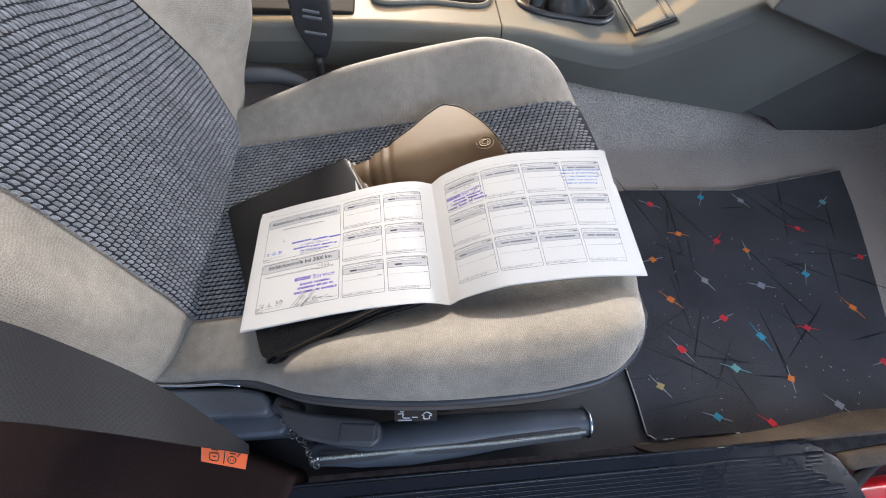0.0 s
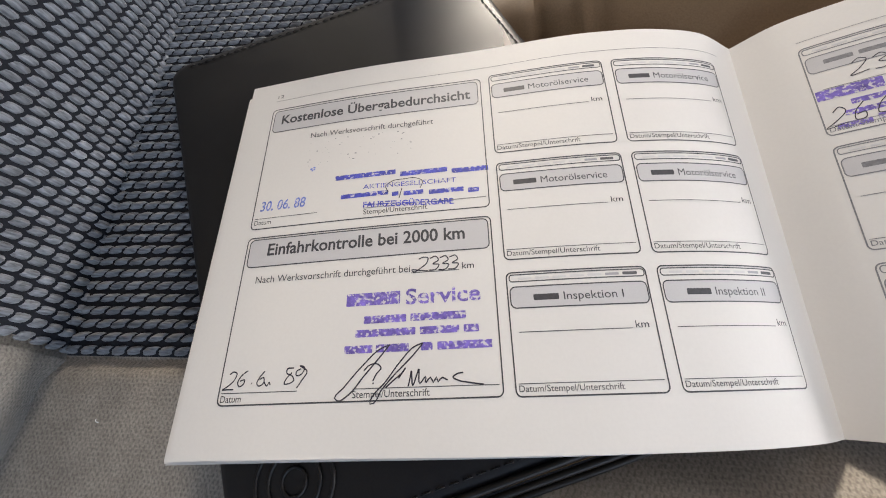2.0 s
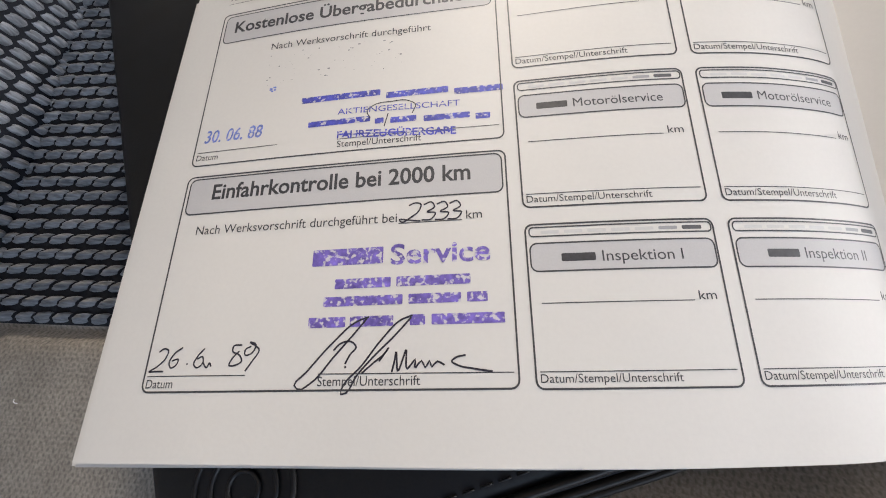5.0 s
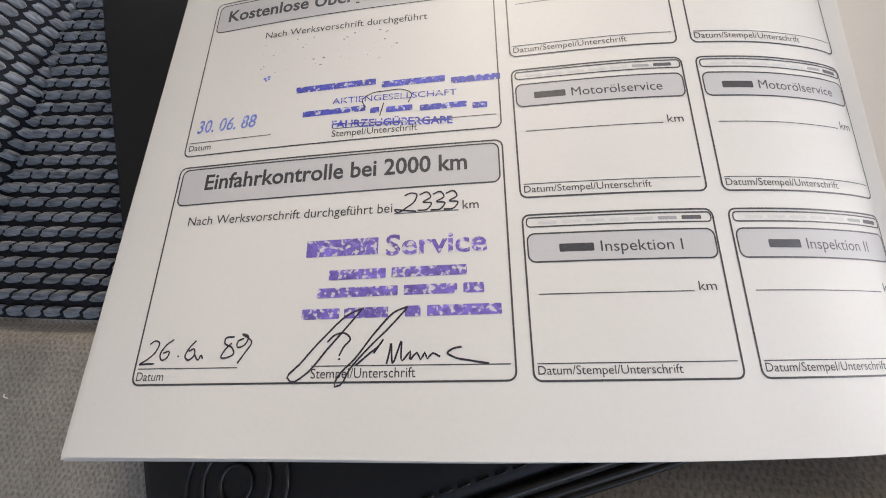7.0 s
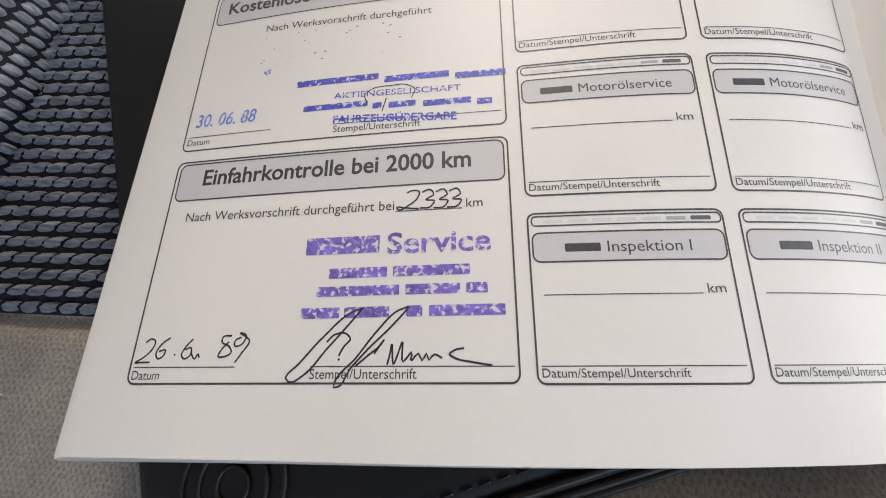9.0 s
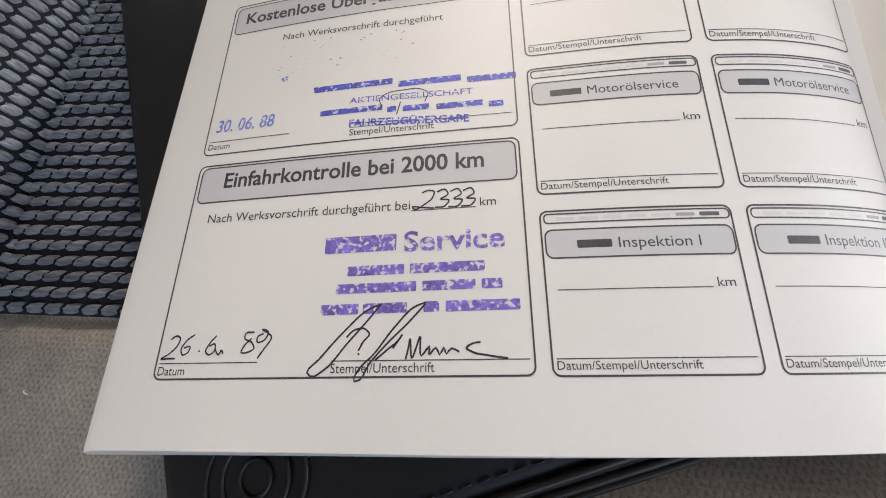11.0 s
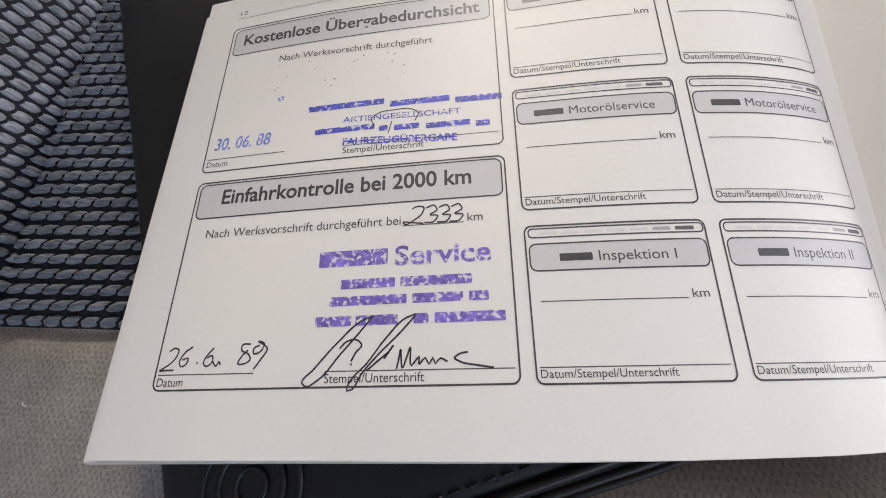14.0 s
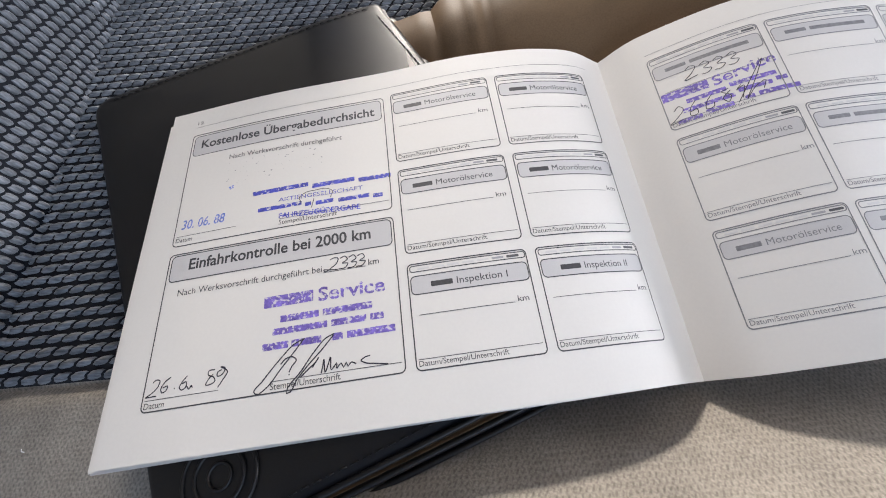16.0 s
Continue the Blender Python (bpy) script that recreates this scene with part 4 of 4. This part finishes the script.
def on_tag(u, w):
    return (tag_c[0] * (1 - u) + tag_c[1] * u) * (1 - w) + (tag_c[3] * (1 - u) + tag_c[2] * u) * w + np.array([0, 0, .0076])


face = [(.68 + .09 * math.cos(a), .62 + .2 * math.sin(a)) for a in np.linspace(0, 6.283, 11)]
for line in ([(.51, .1), (.51, .9)], face, [(.2, .42), (.38, .42), (.38, .78), (.2, .78), (.2, .42)], [(.26, .6), (.32, .6)], [(.62, .24), (.75, .24)], [(.22, .2), (.36, .2)], [(.86, .05), (.80, .38)], [(.65, .58), (.65, .66)], [(.71, .58), (.71, .66)]):
    marks.append(tube([tuple(on_tag(u, w)) for u, w in line], .00038, 5, 24))
part("tag_marks", mesh("tag_marks", *joined(marks)), RUBBER, tag_)

# ---- zip pouch beside the seat ----
pouch = thing("zip_pouch", "long black leatherette pouch with a metal zip, lying by the sill", "pouch")
prof = np.array([(.055, -.112, .050), (.075, -.1100, .051), (.17, -.1065, .052), (.26, -.1040, .052), (.35, -.1022, .051), (.372, -.1020, .051), (.382, -.1020, .050)])
girth = np.array([.012, .0215, .0245, .0232, .0200, .0180, .0150])
part("body", mesh("body", *tube([tuple(p) for p in prof], list(girth), 24, 60)), POUCH, pouch)
zq = []
for x in np.linspace(.068, .370, 190):
    y = float(np.interp(x, [.068, .17, .26, .37], [-.1174, -.1167, -.1169, -.1135]))
    cy, cz, r = (float(np.interp(x, prof[:, 0], w)) for w in (prof[:, 1], prof[:, 2], girth))
    zq.append(np.array([x, y, cz + math.sqrt(max(r * r - (y - cy) ** 2, 1e-6)) + .0006]))
part("zip", mesh("zip", *tube([tuple(p) for p in zq[::9]], .0010, 6, 60)), ZIP, pouch, "grey metal zip")
teeth = []
for k, p in enumerate(zq):
    teeth.append(tube([p + np.array([0, -.0019, -.0004]), p + np.array([0, 0, .0010]), p + np.array([0, .0019, .0008])], .00045, 5, 3))
tagged(part("zip_teeth", mesh("zip_teeth", *joined(teeth)), ZIP, pouch, "fine metal zip teeth"), kind="stuff")
tape = np.array([[p + np.array([0, .0062 * w, -.0003 - .0012 * abs(w) - .0016 * w * w + .0024 * w]) for w in np.linspace(-1, 1, 7)] for p in zq[::6]])
part("zip_tape", mesh("zip_tape", *slab(tape, .0010)), PLASTIC, pouch, "black woven zip tape")
part("end_rim", mesh("end_rim", *tube([(.379, -.102 + .0165 * math.cos(t), .0505 + .0165 * math.sin(t)) for t in np.linspace(0, 6.283, 14)[:-1]], .0020, 6, 40, True)), CHROME, pouch, "bright metal rim at the end")
way, _ = smooth_curve([(.034, -.080, .094), (.044, -.084, .090), (.040, -.092, .086), (.050, -.097, .084), (.056, -.106, .080), (.062, -.117, .075), (.066, -.124, .070)], 17)
links = [ring(.0030, .0007, pose(*p, 70 * (k % 2) + 15, 25 * k, 40 * k), 16) for k, p in enumerate(way)]
for me in links:
    part("chain_link", me, GUN, pouch)
part("zip_pull", rounded_box(.009, .004, .002, .0008, 2, pose(.064, -.1175, .0705, 20, 10, 15)), GUN, pouch)

# ---- floor, sill and surroundings of the footwell ----
def structure(name, data, mat, label=""):
    return tagged(part(name, data, mat, None, label), kind="structure")


nx, ny = 60, 44
g = np.array([[(x, y, -.004 + .30 * step(1.2, 1.6, x) + .17 * step(.40, .52, y) * step(.3, .5, x) * (1 - .95 * step(.72, .95, x))) for y in np.linspace(-.135, .62, ny)] for x in np.linspace(-.7, 1.5, nx)])
structure("floor", mesh("floor", *slab(g, .02)), CARPET, "charcoal car floor carpet")
structure("carpet_edge", mesh("carpet_edge", *slab(np.array([[(x, -.141 + (.010 + .016 * step(.5, .8, x)) * w, .004 + .040 * (1 - w) ** 2 + .003 * math.sin(9 * x)) for w in np.linspace(0, 1, 8)] for x in np.linspace(.46, 1.1, 40)]), .004)), TAN, "dusty tan carpet edge along the sill")
structure("sill_trim", prism([(-.7, -.139), (.655, -.142), (.672, -.150), (.690, -.165), (.698, -.190), (.70, -.215), (-.7, -.210)], -.02, .052, .004), SILL, "black plastic sill trim")
for k in range(11):
    structure("sill_rib", mesh("sill_rib", *tube([(-.7, -.162 - .0042 * k, .0520), (0, -.162 - .0042 * k, .0520), (.676, -.163 - .0042 * k, .0520)], .0007, 6, 12)), SILL, "raised rib on the sill trim")
structure("sill_lip", mesh("sill_lip", *tube([(-.7, -.1405, .0520), (0, -.1408, .0520), (.655, -.1435, .0520)], .0016, 8, 12)), SILL, "raised inner lip of the sill trim")
structure("sill_ridge", mesh("sill_ridge", *tube([(-.7, -.1570, .0518), (0, -.1570, .0518), (.670, -.1580, .0518)], .0018, 8, 12)), SILL, "rounded ridge along the sill trim")
structure("sill_body", prism([(-.9, -.214), (.670, -.214), (.685, -.190), (1.5, -.180), (1.5, -.30), (-.9, -.30)], -.25, .040, .012), RED, "red painted door sill")
structure("door_seal", mesh("door_seal", *tube([(-.9, -.212, .050), (.2, -.214, .050), (.66, -.212, .048), (.72, -.186, .040), (1.4, -.176, .04)], .006, 8, 60)), RUBBER, "black rubber door seal")
structure("sill_clip", rounded_box(.12, .020, .026, .006, 3, pose(.765, -.168, .034, 0, 0, 3)), TAN, "tan plastic end piece of the sill trim")
structure("pillar_foot", prism([(-.7, -.215), (-.02, -.215), (.03, -.165), (.045, -.130), (-.03, -.098), (-.12, -.070), (-.28, -.035), (-.7, -.030)], -.02, .060, .01), PILLAR, "dark trim at the foot of the pillar")

structure("floor_strip", prism([(-.12, -.1345), (.486, -.1345), (.486, .02), (-.12, .02)], -.003, .0008), FLOOR_DARK, "dark floor covering beside the seat rail")
gb = [(.675, .287), (.896, .233), (1.48, .12), (1.48, .52), (.70, .52)]
structure("glovebox_side", prism(gb, -.398, -.370, .004, pose(0, 0, 0, 90, 0, 0)), SHELL, "dark lower side of the dashboard")

# ---- floor mat ----
mat_ob = thing("floor_mat", "black floor mat printed with coloured diamonds and thin sticks", "floor mat")
mat_o = [(.490, -.129), (.479, -.122), (.478, -.037), (.482, .10), (.50, .278), (.59, .285), (.80, .281), (1.075, .330), (1.045, .24), (1.006, .143), (.952, .018), (.90, -.09), (.88, -.128), (.66, -.130)]
part("mat", prism(mat_o, .001, .006, .0015), MAT, mat_ob)
edge = []
for a, b in zip(mat_o, mat_o[1:] + mat_o[:1]):
    a, b = np.array(a), np.array(b)
    n = int(np.linalg.norm(b - a) / .008)
    if a[0] < .495 and b[0] < .495:
        edge.append(tube([(*a, .0062), (*((a + b) / 2 + np.array([.001, 0])), .0066), (*b, .0062)], .0011, 6, 14))
        continue
    for i in range(n):
        if rng.random() < (.6 if a[1] > .27 and b[1] > .27 else .15):
            c = a + (b - a) * i / n
            e = a + (b - a) * (i + .7) / n
            edge.append(tube([(*c, .006), (*((c + e) / 2), .0068), (*e, .006)], .0009, 5, 4))
tagged(part("edge_stitching", mesh("edge_stitching", *joined(edge)), STITCH, mat_ob, "broken pale edge stitching"), kind="stuff")
MOTIFS = [(0.621, 0.251, "red", -27), (0.729, 0.265, "blue", 62), (0.808, 0.256, "grey", -57), (0.981, 0.249, "teal", 35), (0.891, 0.191, "red", -25), (0.651, 0.186, "orange", -12), (0.717, 0.169, "red", 46), (0.765, 0.149, "orange", 85), (0.584, 0.137, "orange", 10), (0.661, 0.095, "grey", -60), (0.588, 0.065, "orange", -45), (0.664, 0.03, "red", 17), (0.758, 0.082, "grey", -14), (0.852, 0.099, "blue", 60), (0.98, 0.128, "red", 10), (0.901, 0.036, "orange", -62), (0.712, -0.002, "blue", -72), (0.798, 0.007, "red", -12), (0.574, -0.014, "red", -57), (0.647, -0.046, "teal", -21), (0.727, -0.066, "orange", 80), (0.896, -0.052, "red", 10), (0.521, -0.063, "sand", -55), (0.589, -0.108, "blue", -20), (0.665, -0.121, "red", -35), (0.781, -0.106, "grey", -45)]


def diamond(x, y, s, turn):
    c, k = math.cos(turn), math.sin(turn)
    pts = [(s * 1.05, 0), (.25 * s, .6 * s), (0, s * .85), (-.3 * s, .55 * s), (-s, .05 * s), (-.3 * s, -.6 * s), (0, -s * .9), (.35 * s, -.55 * s)]
    return prism([(x + c * a - k * b, y + k * a + c * b) for a, b in pts], .0058, .0068)


def stick(x, y, length, turn, w=.0016, z=.0066):
    c, k = math.cos(turn), math.sin(turn)
    return prism([(x + c * a - k * b, y + k * a + c * b) for a, b in ((-length, -w * .3), (0, -w), (length, -w * .3), (length, w * .3), (0, w), (-length, w * .3))], .0058, z)


mr = random.Random(11)
for x, y, c, turn in MOTIFS:
    a = radians(turn)
    s = .0068 + .0016 * mr.random()
    part("stick", stick(x, y, s * 2.9, a, .0009), DOT["grey" if mr.random() < .6 else c], mat_ob)
    part("diamond", diamond(x, y, s, mr.uniform(-.3, .3)), DOT[c], mat_ob)
for _ in range(48):
    x, y = mr.uniform(.50, .98), mr.uniform(-.10, .27)
    part("dark_stick", stick(x, y, mr.uniform(.03, .07), mr.uniform(0, math.pi), .0009, .0063), RUBBER, mat_ob)

lint = []
for _ in range(90):
    x, y = mr.uniform(.50, .90), mr.uniform(-.115, .20)
    a, w = mr.uniform(0, 6.28), mr.uniform(.0006, .0016)
    lint.append(tube([(x, y, .0064), (x + w * math.cos(a), y + w * math.sin(a), .0070), (x + 2 * w * math.cos(a + .6), y + 2 * w * math.sin(a + .6), .0066)], .0003, 4, 4))
tagged(part("lint", mesh("lint", *joined(lint)), STITCH, mat_ob, "pale lint specks"), kind="stuff")

# ---- centre console ----
console = thing("centre_console", "grey plastic centre console with a gear lever gaiter and trays", "car console")


def console_edge(x):
    return .447 - .012 * step(.1, .33, x) - .030 * step(.33, .53, x)


def console_top(x):
    return .200 + .012 * step(-.2, .3, x) - .012 * step(.33, .52, x) + .62 * np.maximum(x - .535, 0) ** 1.12


def console_foot(x):
    return .12 - .16 * np.clip(x - .48, 0, .37) + 1.15 * np.maximum(x - .85, 0)


gap = .3255
for nm, xs in (("rear_shell", np.linspace(-.35, gap - .0012, 40)), ("front_shell", np.linspace(gap + .0012, 1.02, 120))):
    rows = []
    for x in xs:
        e, t = float(console_edge(x)), float(console_top(x))
        foot = min(float(console_foot(x)), t - .05)
        a = np.linspace(0, np.pi / 2, 7)
        bend = [(e + .012 - .010 * math.cos(k), t - .010 + .010 * math.sin(k)) for k in a]
        prof = [(e + .034, foot - .002), (e + .026, foot), (e + .002, t - .030)] + bend + [(e + .24, t), (e + .255, t - .02), (e + .25, .02)]
        rows.append([(x, y, z) for y, z in prof])
    me = mesh(nm, np.array(rows).reshape(-1, 3), grid_faces(len(rows), len(prof), flip=True), False)
    bm = bmesh.new()
    bm.from_mesh(me)
    bmesh.ops.recalc_face_normals(bm, faces=bm.faces[:])
    bmesh.ops.solidify(bm, geom=bm.faces[:], thickness=.004)
    part(nm, bm, CONSOLE, console)
part("side_trim", prism([(.86, .054), (.95, .030), (1.02, -.01), (1.5, -.01), (1.5, .60), (1.05, .40), (.95, .22), (.85, .085)], 0, .02, .003, pose(0, .472, 0, 90, 0, 0)), SHELL, console, "dark lower side trim")
t0 = console_top(.44)
part("tray", rounded_box(.18, .07, .006, .003, 3, pose(.222, .536, .214)), TRAY, console, "dark recessed tray")
part("tray_rim", mesh("tray_rim", *tube([(.13, .502, .214), (.22, .499, .214), (.31, .502, .214), (.318, .54, .214), (.31, .572, .214), (.22, .575, .214), (.13, .572, .214), (.125, .54, .214)], .004, 8, 80, True)), CONSOLE, console)
part("tray", rounded_box(.30, .062, .012, .005, 3, pose(-.048, .497, .2055)), TRAY, console, "dark slot behind the tray")
gr = [(.37, .50), (.39, .488), (.45, .482), (.51, .484), (.525, .50), (.525, .56), (.45, .575), (.38, .565)]
part("gaiter_frame", mesh("gaiter_frame", *tube([(x, y, console_top(x) + .003) for x, y in gr], .006, 10, 90, True, .7)), PLASTIC, console, "black gaiter frame")
part("gaiter", prism([(x, y) for x, y in gr], .17, .212, .002), LEATHERETTE, console, "black leatherette gaiter")
turns = np.linspace(0, 2 * np.pi, 120, endpoint=False)
pleats = []
for k, (high, rx, ry) in enumerate(((.000, .076, .044), (.010, .071, .040), (.022, .058, .034), (.034, .047, .029), (.048, .036, .023), (.064, .026, .018), (.085, .018, .014))):
    fold = 1 + (.16 - .008 * k) * np.sin(9 * turns + .5 * k) * (.35 if k == 0 else 1) + .05 * np.sin(4 * turns + 1.3 + k)
    pleats.append(np.stack([.447 + rx * fold * np.cos(turns) * (1 - .12 * np.cos(2 * turns)), .528 + ry * fold * np.sin(turns), np.full(120, .211 + high)], -1))
pleats = np.array(pleats).transpose(1, 0, 2)
part("gaiter_folds", mesh("gaiter_folds", pleats.reshape(-1, 3), grid_faces(120, 7, closed_u=True) + [tuple(7 * k + 6 for k in range(120))]), LEATHERETTE, console, "pleated black leatherette gaiter")
slot = pose(.573, .520, console_top(.573) + .003, 0, -25, 0)
part("pocket_seam", rounded_box(.064, .158, .006, .002, 2, slot), RUBBER, console, "dark joint round the lid")
part("pocket_lid", rounded_box(.057, .151, .011, .003, 3, slot @ Matrix.Translation((.001, 0, .001))), CONSOLE, console, "grey pocket lid")
part("lid_groove", rounded_box(.003, .15, .002, .0008, 2, slot @ Matrix.Translation((.018, 0, .0065))), RUBBER, console)

# ---- belt buckle between seat and console ----
buckle = thing("belt_buckle", "black seat belt buckle on a strap beside the console", "belt buckle")
part("body", prism([(-.027, 0), (.027, 0), (.027, .055), (.019, .085), (.008, .112), (-.008, .112), (-.019, .085), (-.027, .055)], -.011, .011, .004, pose(.048, .425, .268, 80, 180, 6)), PLASTIC, buckle)
for k, dz in enumerate((-.01, .012, .02)):
    part("ridge", rounded_box(.030 - .004 * k, .003, .004, .0012, 2, pose(.050, .4125, .220 + dz, 0, 8, 0)), PLASTIC_BLUE, buckle)
part("strap", mesh("strap", *tube([(.044, .42, .168), (.041, .415, .12), (.038, .41, .05), (.035, .40, .01)], .007, 8, 20)), BELT, buckle)
rail = thing("seat_rail_cover", "dark plastic rail cover between seat and console", "seat rail")
part("cover", mesh("cover", *tube([(-.16, .437, .122), (-.08, .436, .124), (-.02, .434, .122), (.008, .431, .110), (.016, .428, .085), (.018, .426, .03)], .011, 12, 50, False, 1.2)), PLASTIC_BLUE, rail)
part("foot", rounded_box(.2, .05, .03, .008, 3, pose(-.07, .42, .02)), RUBBER, rail)

# ---- the rest of the cabin, closing the place and shaping the sunlight ----
structure("dashboard", prism([(1.15, -.15), (1.55, -.15), (1.55, 1.25), (1.15, 1.25), (1.10, .60), (1.12, .30)], .34, .54, .03), SHELL, "dark dashboard")
structure("kick_panel", prism([(1.0, -.16), (1.5, -.16), (1.5, -.13), (1.0, -.128)], 0, .5, .004), SHELL, "dark side panel of the footwell")
structure("firewall", prism([(1.5, -.2), (1.55, -.2), (1.55, 1.3), (1.5, 1.3)], -.05, .5), SHELL, "dark front wall of the footwell")
structure("door_1", prism([(-.5, 1.15), (1.2, 1.15), (1.2, 1.23), (-.5, 1.23)], .0, .48, .01), SHELL, "dark trim of the far door")
# Unseen roof: far edge keeps sun off the seat, pale lining bounces light down.
structure("roof", prism([(-1.4, -.12), (.72, -.05), (.72, 1.10), (-1.4, 1.10)], .98, 1.02, .01), material("pale headliner", (0.42, 0.38, 0.33), 0.9, grain=.1, scale=300), "unseen pale fabric headliner that cuts off the sun")
# Added unseen panel, wider than a pillar, to block sun from mat and floor.
structure("pillar_sun_blocker", prism([(.16, .98), (.72, .98), (1.25, .46), (.95, .46)], -1.16, -1.12, .004, pose(0, 0, 0, 90, 0, 0)), SHELL, "unseen dark panel that keeps the sun off the floor")
structure("rear_wall", prism([(-1.45, -.25), (-1.4, -.25), (-1.4, 1.25), (-1.45, 1.25)], -.05, .65), SHELL, "dark rear bench and wall")
structure("floor_far", prism([(-1.4, .62), (1.5, .62), (1.5, 1.2), (-1.4, 1.2)], -.03, 0), CARPET, "charcoal carpet on the far side")
structure("floor_rear", prism([(-1.4, -.14), (-.7, -.14), (-.7, .62), (-1.4, .62)], -.03, 0), CARPET, "charcoal carpet behind the seat")
structure("ground", prism([(-60, -60), (60, -60), (60, 60), (-60, 60)], -.40, -.36), GROUND, "unseen pale ground that bounces light")
